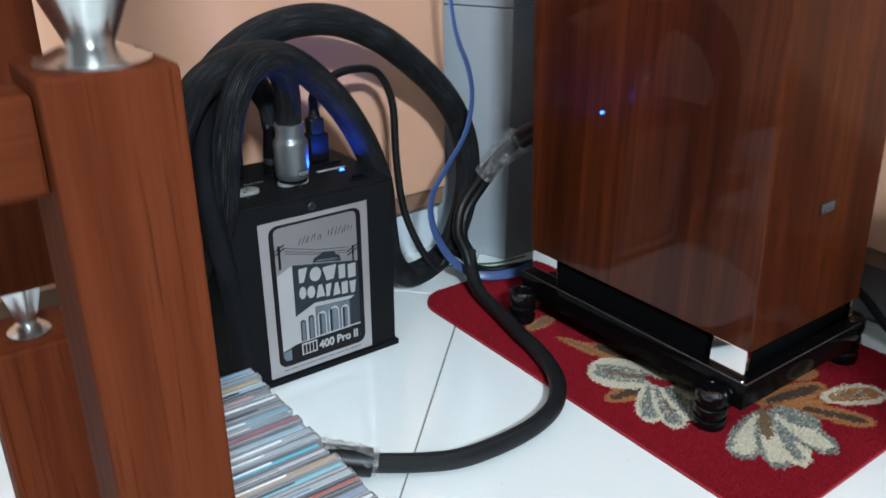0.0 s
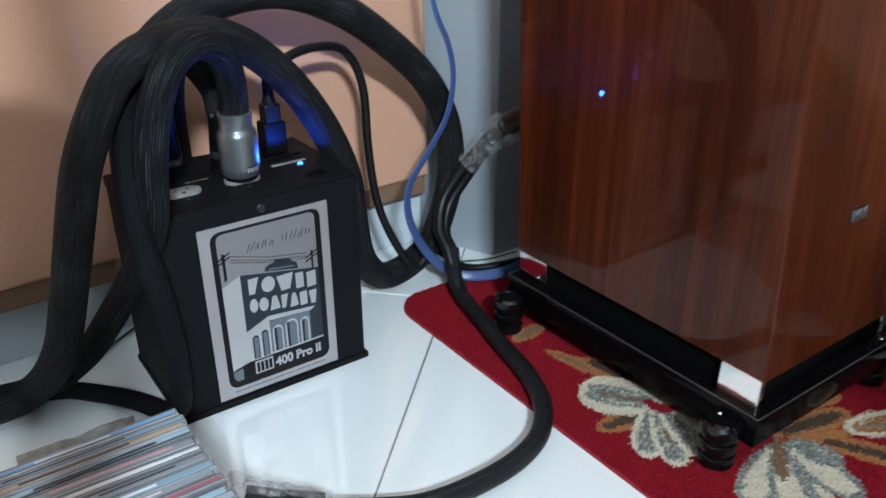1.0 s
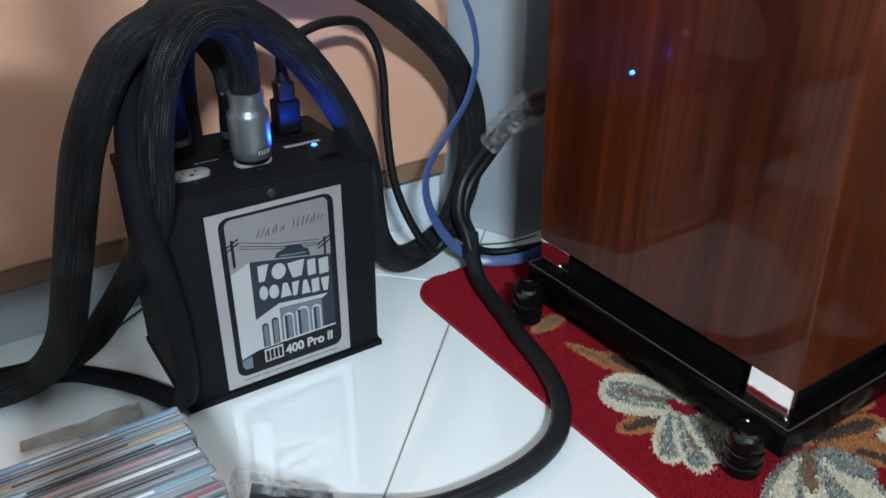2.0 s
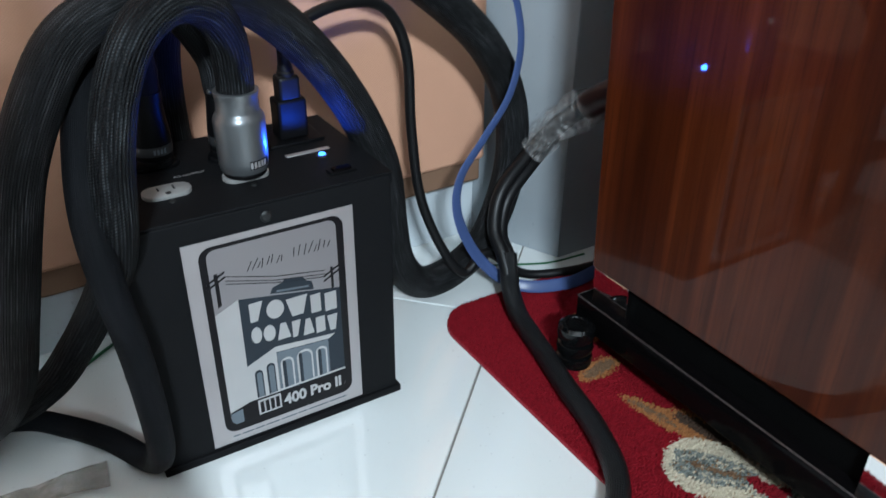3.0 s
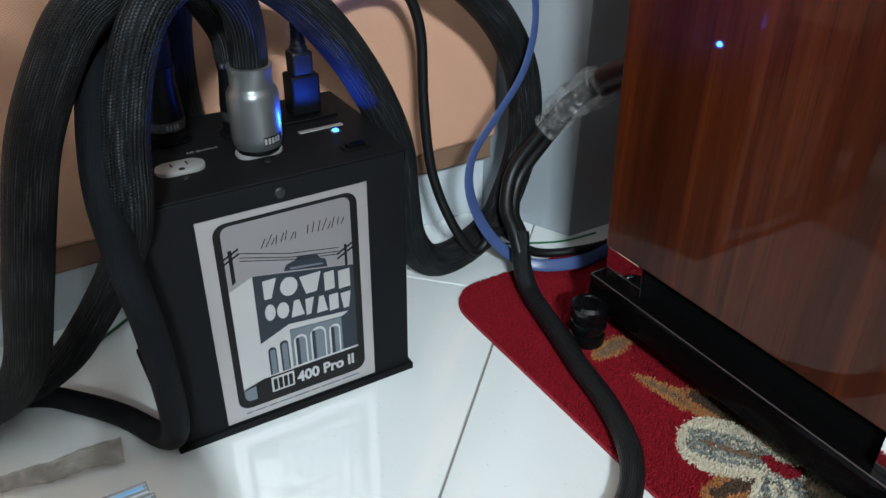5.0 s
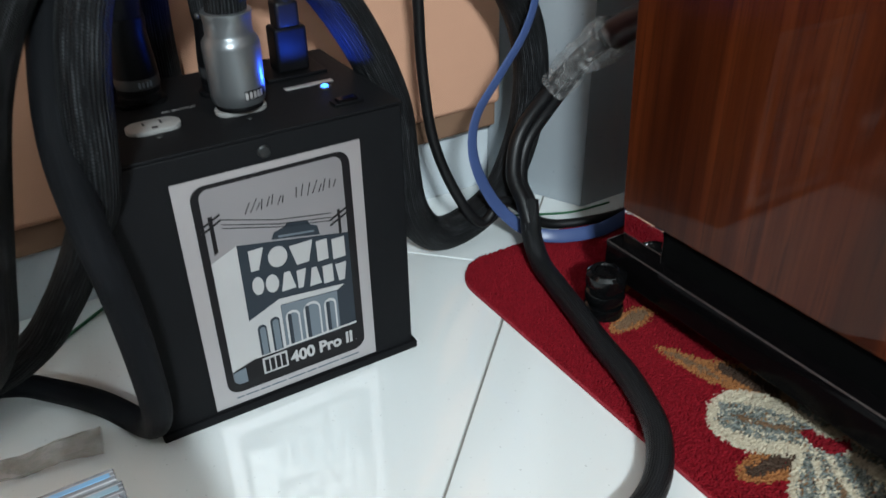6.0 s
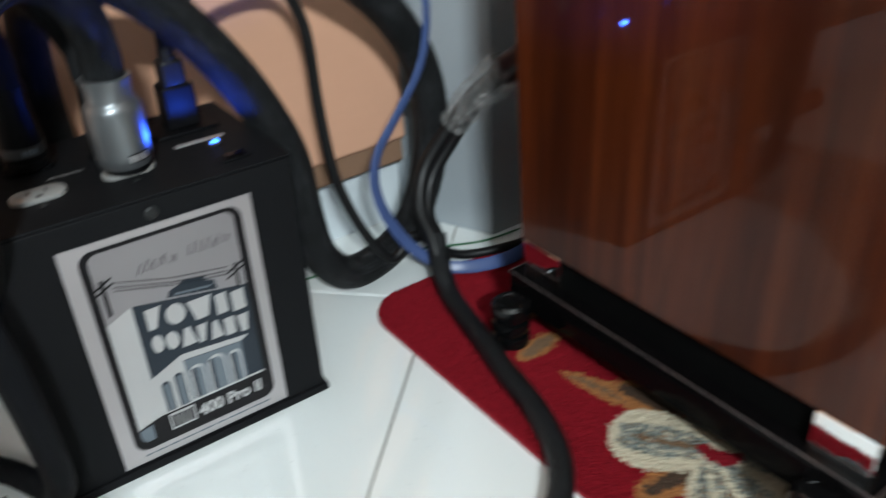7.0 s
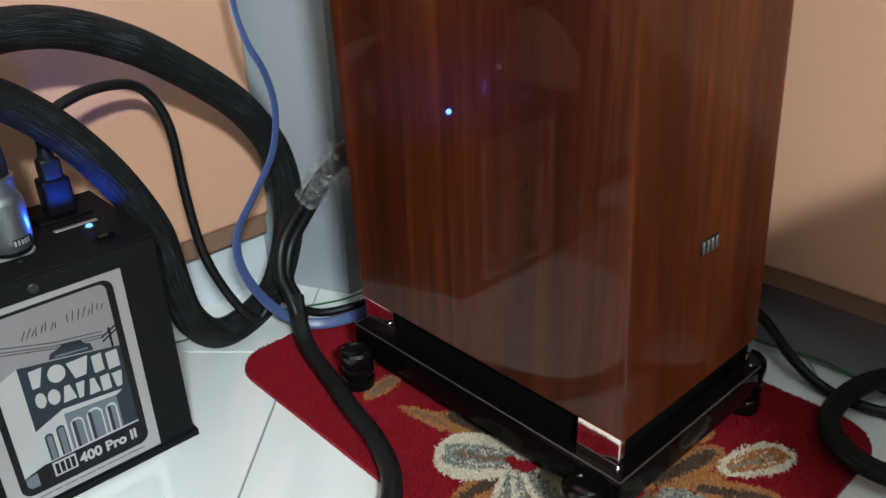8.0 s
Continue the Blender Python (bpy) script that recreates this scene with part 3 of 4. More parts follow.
holder = socket("outlet", -0.172, 0.052, white_plastic_m, "white empty mains outlet")
for dx, dy, w, h in ((-0.006, 0.003, 0.0016, 0.006), (0.006, 0.003, 0.0016, 0.007), (0.0, -0.006, 0.0042, 0.0042)):
    upart("slot", block((-0.172 + dx - w / 2, 0.052 + dy - h / 2, BH + 0.003), (-0.172 + dx + w / 2, 0.052 + dy + h / 2, BH + 0.0037), 0.0002), ink_m, holder)
socket("outlet", -0.1086, 0.052, white_plastic_m, "white mains outlet under the silver plug")
socket("outlet", -0.1665, 0.108, black_plastic_m, "black mains outlet")
socket("outlet", -0.106, 0.098, black_plastic_m, "black mains outlet")
upart("inlet_plate", block((-0.072, 0.092, BH), (-0.021, 0.128, BH + 0.003), 0.001), black_plastic_m, lid, "black mains inlet plate")
upart("strip_label", block((-0.066, 0.070, BH), (-0.026, 0.0755, BH + 0.0006), 0.0001, 1), pale_ink_m, lid, "narrow white printed strip")
upart("pilot_bezel", lathe([(0.0052, 0), (0.0052, 0.0010), (0.0044, 0.0016), (0.0034, 0.0013), (0.0032, 0.0008)], 28, pose(-0.038, 0.0602, BH)), steel_m, lid, "small metal ring round the pilot lamp")
upart("pilot_lens", lathe([(0.0031, 0.0004), (0.0031, 0.0016), (0.0026, 0.0024), (0.0016, 0.0030), (0.0005, 0.0032)], 24, pose(-0.038, 0.0602, BH)), lens_m, lid, "lit blue pilot lamp")
upart("switch", block((-0.049, 0.0165, BH), (-0.026, 0.0285, BH + 0.0022), 0.0006), black_plastic_m, lid, "small black rocker switch")
upart("rocker", block((-0.0455, 0.0185, BH + 0.001), (-0.0295, 0.0265, BH + 0.0042), 0.001), lacquer_m, lid)
for x, y in ((-0.172, 0.036), (-0.1086, 0.0335)):
    upart("lid_screw", lathe([(0.0026, 0), (0.0024, 0.0008), (0.0008, 0.0010)], 14, pose(x, y, BH)), screw_m, lid)


def lettering(words, m, wide, high, material, parent, heavy=0.0):
    """Flat words in the built-in font, fitted to a width and a height."""
    curve = bpy.data.curves.new("words", "FONT")
    curve.body, curve.size, curve.extrude, curve.offset = words, 1.0, 0.0001, heavy
    tmp = bpy.data.objects.new("words", curve)
    mesh = bpy.data.meshes.new_from_object(tmp)
    bpy.data.objects.remove(tmp)
    xs, ys = [v.co.x for v in mesh.vertices], [v.co.y for v in mesh.vertices]
    fit = Matrix.Diagonal((wide / (max(xs) - min(xs)), high / (max(ys) - min(ys)), 1, 1)) @ Matrix.Translation((-min(xs), -min(ys), 0))
    mesh.transform(UI @ m @ fit)
    mesh.materials.append(material)
    ob = new("lettering", mesh)
    ob.parent = parent
    return ob


lettering("AC OUTPUT", pose(-0.160, 0.0775, BH + 0.0002), 0.026, 0.0030, pale_ink_m, lid)
x, z = on_label(0.462, 0.896)
lettering("400 Pro II", pose(x, 0.0017, z, 90, 0, 0), 0.390 * (LX1 - LX0), 0.058 * (LZ1 - LZ0), pale_ink_m, plate, 0.035)


# ---------------------------------------------------------------- plugs and cables
def plug(label, x, y, parts):
    ob = thing("mains_plug", label, "plug", at=(x, y, BH + 0.0035))
    for name, profile, material, text in parts:
        part(name, lathe(profile, 44), material, ob, text)
    return ob


silver = plug("satin silver round mains plug standing in the white outlet", -0.1086, 0.052, [
    ("plug_face", [(0.0150, 0), (0.0170, 0.001), (0.0172, 0.0035), (0.0165, 0.0045)], black_plastic_m, "black plug face"),
    ("shell", [(0.0165, 0.0040), (0.0182, 0.0048), (0.0191, 0.0066), (0.0192, 0.0085), (0.0196, 0.0092), (0.0198, 0.014), (0.0202, 0.034), (0.0203, 0.0456), (0.0199, 0.0484), (0.0186, 0.0510), (0.0172, 0.0528), (0.0167, 0.0540),
               (0.0165, 0.0610), (0.0170, 0.0662), (0.0176, 0.0680), (0.0176, 0.0695), (0.0150, 0.070)], plug_silver_m, "satin silver shell")])
bm = bmesh.new()
for k in range(7):  # a dark printed patch on the shell
    for j, z in enumerate((0.0096, 0.0168)):
        a = radians(-94 + k * 9)
        r = 0.01965 if j == 0 else 0.0201
        bm.verts.new((r * math.cos(a), r * math.sin(a), z))
bm.verts.ensure_lookup_table()
for k in range(6):
    bm.faces.new((bm.verts[2 * k], bm.verts[2 * k + 2], bm.verts[2 * k + 3], bm.verts[2 * k + 1]))
part("printed_patch", bm, ink_m, silver, "dark printed patch")
for k in range(5):
    a = radians(-90 + k * 9)
    m = pose(0.0200 * math.cos(a), 0.0200 * math.sin(a), 0.0132, 0, 0, math.degrees(a))
    bm = block((-0.0003, -0.0010, -0.0024), (0.0004, 0.0010, 0.0024))
    bmesh.ops.transform(bm, matrix=m, verts=bm.verts)
    part("mark_bar", bm, pale_ink_m, silver, smooth=False)

for x, y, text in ((-0.1665, 0.108, "black round mains plug with a grey printed band"), (-0.106, 0.098, "black round mains plug behind the silver one")):
    p = plug(text, x, y, [
        ("plug_face", [(0.0140, 0), (0.0160, 0.001), (0.0160, 0.005), (0.0148, 0.006)], black_plastic_m, ""),
        ("shell", [(0.0146, 0.0055), (0.0158, 0.007), (0.0162, 0.022), (0.0156, 0.030), (0.0146, 0.040), (0.0138, 0.052), (0.0146, 0.055), (0.0146, 0.062), (0.0130, 0.063)], black_plastic_m, "")])
    part("band", lathe([(0.0161, 0.011), (0.0164, 0.012), (0.0164, 0.018), (0.0161, 0.019)], 40), band_m, p, "dark grey printed band")
    for k in range(4):
        a = radians(-96 + k * 10)
        bm = block((-0.0003, -0.0009, -0.002), (0.0004, 0.0009, 0.002))
        bmesh.ops.transform(bm, matrix=pose(0.0164 * math.cos(a), 0.0164 * math.sin(a), 0.015, 0, 0, math.degrees(a)), verts=bm.verts)
        part("mark_bar", bm, slate_light_m, p, smooth=False)
    part("clamp_screw", lathe([(0.0022, 0), (0.0022, 0.0030), (0.0012, 0.0036)], 14, pose(0, 0, 0.0585, 0, 0, 215) @ pose(0.0140, 0, 0, 0, 90, 0)), steel_m, p, "small bright clamp screw")

inlet = thing("inlet_plug", "black square mains connector standing in the inlet", "plug", at=(-0.046, 0.110, BH + 0.003))
part("shell", block((-0.0135, -0.0105, 0), (0.0135, 0.0105, 0.036), 0.0025, 3), black_plastic_m, inlet)
part("neck", block((-0.0098, -0.0085, 0.034), (0.0098, 0.0085, 0.056), 0.003, 3), rubber_m, inlet)
part("strain_relief", lathe([(0.0078, 0.055), (0.0078, 0.0585), (0.0066, 0.060), (0.0068, 0.063), (0.0060, 0.0645), (0.0058, 0.074)], 24), rubber_m, inlet)


def cable(name, label, points, radius, material, **more):
    ob = part(name, tube(points, radius, **more), material)
    return tagged(ob, label, "cable")


PLUGTOP = BH + 0.0035
cable("power_cable", "very thick black braided cable looping behind the power unit", [
    (0.02, 0.186, 0.022), (-0.06, 0.186, 0.022), (-0.125, 0.184, 0.026), (-0.170, 0.180, 0.058), (-0.188, 0.178, 0.12), (-0.190, 0.178, 0.20), (-0.185, 0.155, 0.295), (-0.165, 0.118, 0.360), (-0.108, 0.102, 0.402), (-0.030, 0.100, 0.410), (0.046, 0.110, 0.383), (0.112, 0.122, 0.339),
    (0.172, 0.134, 0.287), (0.208, 0.138, 0.233), (0.222, 0.139, 0.180), (0.220, 0.139, 0.127), (0.204, 0.138, 0.078), (0.178, 0.134, 0.042), (0.128, 0.124, 0.026), (0.088, 0.118, 0.032), (0.056, 0.104, 0.075), (0.044, 0.097, 0.130), (0.034, 0.088, 0.190),
    (0.010, 0.077, 0.246), (-0.020, 0.068, 0.296), (-0.052, 0.063, 0.336), (-0.088, 0.056, 0.367), (-0.128, 0.040, 0.385), (-0.176, 0.026, 0.386), (-0.220, 0.012, 0.371), (-0.246, 0.004, 0.340), (-0.268, 0.002, 0.296), (-0.282, 0.006, 0.246),
    (-0.298, 0.022, 0.172), (-0.314, 0.055, 0.095), (-0.345, 0.095, 0.038), (-0.41, 0.11, 0.024), (-0.52, 0.10, 0.022)], 0.0196, thick_braid_m, steps=28, per=12, end_radius=0.0165)
cable("plug_cable", "black open-braided cable arching from the silver plug", [
    (-0.1086, 0.052, PLUGTOP + 0.065), (-0.109, 0.049, 0.322), (-0.115, 0.038, 0.352), (-0.134, 0.018, 0.378), (-0.160, 0.002, 0.386), (-0.186, -0.010, 0.372), (-0.205, -0.020, 0.342), (-0.216, -0.022, 0.300), (-0.2215, -0.022, 0.255),
    (-0.2250, -0.004, 0.218), (-0.2320, 0.022, 0.183), (-0.2440, 0.052, 0.142), (-0.2620, 0.080, 0.098), (-0.2870, 0.100, 0.058), (-0.335, 0.125, 0.022), (-0.42, 0.15, 0.016)], 0.0144, open_braid_m, steps=24, end_radius=0.0150)
cable("plug_cable", "smooth dark grey cable from a black plug down beside the unit", [
    (-0.1665, 0.108, PLUGTOP + 0.058), (-0.1670, 0.104, 0.320), (-0.1740, 0.088, 0.348), (-0.1920, 0.055, 0.360), (-0.2170, 0.022, 0.337), (-0.2310, 0.000, 0.298), (-0.2380, -0.020, 0.259), (-0.2360, -0.030, 0.213), (-0.2300, -0.032, 0.162),
    (-0.2260, -0.030, 0.101), (-0.2250, -0.018, 0.045), (-0.2320, 0.012, 0.016), (-0.255, 0.058, 0.013), (-0.286, 0.096, 0.013), (-0.318, 0.122, 0.014), (-0.40, 0.15, 0.014)], 0.0138, grey_braid_m, steps=22, end_radius=0.0092)
cable("plug_cable", "black cable from the rear plug down behind the unit", [
    (-0.106, 0.098, PLUGTOP + 0.058), (-0.108, 0.102, 0.318), (-0.122, 0.118, 0.345), (-0.128, 0.148, 0.345), (-0.132, 0.174, 0.305), (-0.132, 0.182, 0.23), (-0.125, 0.182, 0.10), (-0.10, 0.185, 0.03), (-0.04, 0.19, 0.016)], 0.0150, thick_braid_m, steps=20)
cable("thin_cable", "thin black rubber mains lead from the inlet connector", [
    (-0.046, 0.110, 0.302), (-0.044, 0.112, 0.318), (-0.020, 0.120, 0.333), (0.022, 0.130, 0.3395), (0.066, 0.138, 0.329), (0.090, 0.140, 0.284), (0.094, 0.140, 0.205), (0.099, 0.131, 0.129), (0.116, 0.114, 0.069), (0.140, 0.104, 0.034),
    (0.172, 0.108, 0.050), (0.219, 0.098, 0.012), (0.281, 0.076, 0.010), (0.36, 0.070, 0.010), (0.45, 0.06, 0.008)], 0.0054, rubber_m, steps=16)
cable("ribbon_cable", "flat light blue cable hanging down beside the panel", [
    (0.176, 0.150, 0.60), (0.168, 0.112, 0.42), (0.171, 0.098, 0.366), (0.187, 0.096, 0.329), (0.195, 0.096, 0.285), (0.184, 0.096, 0.236), (0.154, 0.098, 0.192), (0.129, 0.100, 0.155), (0.127, 0.100, 0.112), (0.149, 0.096, 0.060), (0.178, 0.082, 0.026), (0.204, 0.063, 0.018),
    (0.246, 0.051, 0.016), (0.281, 0.053, 0.016), (0.33, 0.065, 0.014), (0.42, 0.08, 0.010)], 0.0033, blue_m, steps=12, end_radius=0.0082, flat=0.18, side=(0.0, -1.0, 0.15))

# the lead that leaves the loudspeaker, drops over the rug and swings back along the floor
lead = thing("speaker_lead", "black braided loudspeaker lead lying over the rug and floor", "cable", at=(0.15, -0.05, 0.012))
LI = Matrix.Translation(-Vector(lead.location))
main = [(0.181, 0.080, 0.060), (0.172, 0.062, 0.034), (0.160, 0.030, 0.0190), (0.150, -0.006, 0.0180), (0.139, -0.050, 0.0180), (0.126, -0.098, 0.0180), (0.114, -0.152, 0.0180), (0.093, -0.203, 0.0165), (0.061, -0.236, 0.0125), (0.020, -0.252, 0.0112),
        (-0.028, -0.256, 0.0107), (-0.084, -0.250, 0.0107), (-0.125, -0.230, 0.0107), (-0.172, -0.204, 0.0155)]
for name, pts, r, material, more in (
        ("sleeve", main, 0.0102, lead_braid_m, {"steps": 22}),
        ("strand", [(0.243, 0.100, 0.186), (0.222, 0.114, 0.152), (0.196, 0.120, 0.114), (0.178, 0.104, 0.080), (0.175, 0.082, 0.060), (0.172, 0.064, 0.038)], 0.0078, rubber_m, {"steps": 16}),
        ("strand", [(0.250, 0.098, 0.180), (0.234, 0.116, 0.142), (0.208, 0.123, 0.102), (0.189, 0.106, 0.070), (0.183, 0.082, 0.056), (0.176, 0.062, 0.034)], 0.0078, rubber_m, {"steps": 16}),
        ("clear_sleeve", [(0.232, 0.112, 0.160), (0.243, 0.098, 0.184), (0.252, 0.078, 0.208), (0.260, 0.056, 0.227)], 0.0150, wrap_m, {"steps": 44, "wobble": 0.30, "seed": 3, "per": 26, "rounds": 2, "end_radius": 0.0205}),
        ("inner_core", [(0.236, 0.108, 0.166), (0.246, 0.094, 0.190), (0.256, 0.068, 0.218)], 0.0105, rubber_m, {"steps": 16}),
        ("plug_body", [(0.258, 0.062, 0.222), (0.268, 0.036, 0.242), (0.285, -0.010, 0.262), (0.30, -0.052, 0.262)], 0.0150, red_mark_m, {"steps": 20}),
        ("end_plug", [(-0.168, -0.206, 0.0155), (-0.196, -0.190, 0.022), (-0.226, -0.172, 0.030)], 0.0150, rubber_m, {"steps": 20}),
        ("clear_sleeve", [(-0.162, -0.208, 0.0150), (-0.178, -0.198, 0.0185), (-0.198, -0.182, 0.025), (-0.222, -0.166, 0.032), (-0.236, -0.156, 0.036)], 0.0148, wrap_m, {"steps": 40, "wobble": 0.22, "seed": 9, "per": 20, "rounds": 2, "end_radius": 0.0165})):
    bm = tube(pts, r, **more)
    bmesh.ops.transform(bm, matrix=LI, verts=bm.verts)
    part(name, bm, material, lead)

cable("thin_cable", "thin black cable hanging behind the loudspeaker to the floor", [(0.505, -0.12, 0.12), (0.54, -0.26, 0.075), (0.548, -0.325, 0.044), (0.525, -0.375, 0.024), (0.512, -0.420, 0.010), (0.512, -0.47, 0.008), (0.54, -0.53, 0.008)], 0.0062, rubber_m, steps=14)
cable("coiled_cable", "thick black braided cable coiled over the rug corner", [(0.560, -0.480, 0.030), (0.520, -0.462, 0.034), (0.475, -0.452, 0.030), (0.435, -0.458, 0.026), (0.408, -0.485, 0.026), (0.405, -0.520, 0.022), (0.432, -0.552, 0.016), (0.49, -0.575, 0.014), (0.55, -0.57, 0.014)], 0.0104, thick_braid_m, steps=20)
cable("green_wire", "thin green wire along the foot of the tiled wall", [(0.02, 0.190, 0.004), (0.09, 0.166, 0.006), (0.14, 0.160, 0.010), (0.185, 0.146, 0.008), (0.215, 0.128, 0.010), (0.245, 0.118, 0.007), (0.275, 0.112, 0.004), (0.32, 0.108, 0.004)], 0.0013, green_m, steps=8)
cable("green_wire", "thin green wire trailing on the floor behind the unit", [(-0.205, 0.225, 0.003), (-0.230, 0.208, 0.003), (-0.262, 0.184, 0.003), (-0.30, 0.154, 0.003), (-0.36, 0.13, 0.003)], 0.0016, green_m, steps=8)
cable("green_wire", "thin green wire along the wall beside the loudspeaker", [(0.552, -0.22, 0.012), (0.548, -0.33, 0.010), (0.556, -0.40, 0.012), (0.552, -0.47, 0.006), (0.545, -0.56, 0.003)], 0.0018, green_m, steps=8)

# ---------------------------------------------------------------- the loudspeaker
SX0, SX1, SY0, SY1, SZ0 = 0.193, 0.410, -0.385, -0.042, 0.103
speaker = thing("loudspeaker", "tall gloss walnut floor-standing loudspeaker on a black plinth", "loudspeaker", at=((SX0 + SX1) / 2, (SY0 + SY1) / 2, 0))
SI = Matrix.Translation(-Vector(speaker.location))


def spart(name, bm, material, parent=None, label="", smooth=True):
    bmesh.ops.transform(bm, matrix=SI, verts=bm.verts)
    return part(name, bm, material, parent or speaker, label, smooth)


def tilted(bm):
    """The cabinet leans back a little."""
    for v in bm.verts:
        v.co.y += (v.co.z - SZ0) * 0.048
    return bm


cabinet = spart("cabinet", tilted(block((SX0, SY0, SZ0), (SX1, SY1, 1.08), 0.0013, 2)), walnut_m, label="gloss lacquered walnut cabinet")
# matt near-black block that fills the gap between plinth and cabinet
spart("recess", block((SX0 + 0.007, SY0 + 0.010, 0.066), (SX1 - 0.007, SY1 - 0.006, SZ0 + 0.004)), deep_black_m)
plinth = spart("plinth", block((SX0 - 0.0085, SY0 - 0.006, 0.036), (SX1 + 0.0085, SY1 + 0.008, 0.069), 0.0016, 3), lacquer_m, label="black gloss plinth")
for lo, hi in (((SX0 + 0.0005, SY0 + 0.003, 0.0695), (SX0 + 0.008, SY0 + 0.047, SZ0 - 0.0005)), ((SX0 + 0.0005, SY1 - 0.050, 0.0695), (SX0 + 0.008, SY1 - 0.002, SZ0 - 0.0005)),
               ((SX1 - 0.008, SY0 + 0.003, 0.0695), (SX1 - 0.0005, SY0 + 0.047, SZ0 - 0.0005)), ((SX1 - 0.008, SY1 - 0.050, 0.0695), (SX1 - 0.0005, SY1 - 0.002, SZ0 - 0.0005))):
    bm = block(lo, hi, 0.0006, 1)
    lean = 0.0017 if lo[1] > -0.2 else -0.0007
    for v in bm.verts:
        if v.co.z < 0.085:
            v.co.x += lean if lo[0] < 0.28 else -lean
    spart("spacer", bm, chrome_m, label="polished chrome spacer")
PX0, PX1, PY0, PY1 = SX0 - 0.0085, SX1 + 0.0085, SY0 - 0.006, SY1 + 0.008
# thin pale metallic strips along the plinth's top edges
for lo, hi in (((PX0 - 0.0002, PY0, 0.0681), (PX0 + 0.0009, PY1, 0.0692)), ((PX1 - 0.0009, PY0, 0.0681), (PX1 + 0.0002, PY1, 0.0692)),
               ((PX0 + 0.0013, PY0 - 0.0002, 0.0681), (PX1 - 0.0013, PY0 + 0.0009, 0.0692)), ((PX0 + 0.0013, PY1 - 0.0009, 0.0681), (PX1 - 0.0013, PY1 + 0.0002, 0.0692))):
    spart("edge_line", block(lo, hi, 0.0005, 2), edge_m, plinth, "thin pale line along the plinth edge")
FOOT = [(0.0150, 0), (0.0180, 0.002), (0.0188, 0.010), (0.0176, 0.014), (0.0150, 0.0155), (0.0150, 0.0185), (0.0178, 0.020), (0.0186, 0.026), (0.0176, 0.031), (0.0150, 0.0325), (0.0150, 0.0355), (0.0182, 0.0375), (0.0190, 0.044),
        (0.0182, 0.051), (0.0150, 0.0545), (0.0110, 0.0550), (0.0100, 0.0535), (0.0040, 0.0535)]
for x, y, tall in ((0.168, -0.056, 0.86), (0.176, -0.360, 0.88), (0.424, -0.374, 1.18), (0.428, -0.058, 1.0)):
    foot = spart("foot", lathe([(r, h * tall) for r, h in FOOT], 40, pose(x, y, 0.0062)), foot_m, label="black ringed adjustable foot")
    near = SX0 if x < 0.288 else SX1
    spart("foot_arm", block((min(x, near) - 0.001, y - 0.009, 0.038), (max(x, near) + 0.001, y + 0.009, 0.045), 0.002), lacquer_m, foot)
logo = spart("badge", tilted(block((0.291, SY0 - 0.0012, 0.234), (0.319, SY0 + 0.001, 0.247), 0.0004, 1)), ink_m, label="small dark badge with chrome bars")
for k in range(4):
    x = 0.2925 + k * 0.0066
    spart("badge_bar", tilted(block((x, SY0 - 0.0026, 0.2350), (x + 0.0044, SY0 - 0.0008, 0.2462), 0.0004, 1)), steel_m, logo)

# ---------------------------------------------------------------- the rug
RX0, RX1, RY0, RY1 = 0.0885, 0.486, -0.499, 0.090
rug = thing("rug", "red tufted rug with cream, orange and grey flowers under the loudspeaker", "rug", at=((RX0 + RX1) / 2, (RY0 + RY1) / 2, 0))
bm = prism(rounded(RX1 - RX0, RY1 - RY0, 0.046, 10), 0.0, 0.0036, pose(0, 0, 0, 90, 0, 0), 0.0012)
part("backing", bm, rug_edge_m, rug, "dark red bound edge")

RED, CREAM, ORANGE, GREY, BROWN, DARK = (0.222, 0.0078, 0.015), (0.60, 0.53, 0.40), (0.36, 0.150, 0.055), (0.22, 0.24, 0.22), (0.20, 0.12, 0.07), (0.08, 0.05, 0.035)
SHAPES = []


def petal(ax, ay, bx, by, wide, color, inner=None, core=0.6, vein=None, point=1.0):
    """A petal or leaf from tip a to tip b; the inner colour fills its heart, the vein its middle line."""
    ax, ay, bx, by = ax + 0.004, ay + 0.003, bx + 0.004, by + 0.003
    SHAPES.append((ax, ay, bx, by, wide, color, inner, core, vein, point))


# sprigs by the rear foot
petal(0.150, -0.086, 0.205, -0.078, 0.012, ORANGE, BROWN, 0.5)
petal(0.208, -0.045, 0.216, 0.006, 0.012, ORANGE, BROWN, 0.5)
petal(0.170, -0.122, 0.192, -0.205, 0.011, ORANGE, BROWN, 0.35)
petal(0.192, -0.160, 0.215, -0.235, 0.018, ORANGE, DARK, 0.5)
# first flower
petal(0.262, -0.215, 0.205, -0.270, 0.030, BROWN, GREY, 0.6)
petal(0.112, -0.263, 0.180, -0.276, 0.016, ORANGE, DARK, 0.45)
petal(0.200, -0.276, 0.147, -0.202, 0.034, CREAM, GREY, 0.50, BROWN)
petal(0.196, -0.268, 0.120, -0.322, 0.018, CREAM, GREY, 0.6)
petal(0.196, -0.270, 0.136, -0.350, 0.017, CREAM, GREY, 0.62, BROWN)
petal(0.198, -0.272, 0.168, -0.362, 0.017, CREAM, GREY, 0.62)
petal(0.202, -0.272, 0.204, -0.356, 0.019, GREY, CREAM, 0.5)
petal(0.208, -0.268, 0.250, -0.330, 0.024, GREY, CREAM, 0.5)
petal(0.188, -0.258, 0.206, -0.288, 0.012, (0.24, 0.012, 0.02), None)
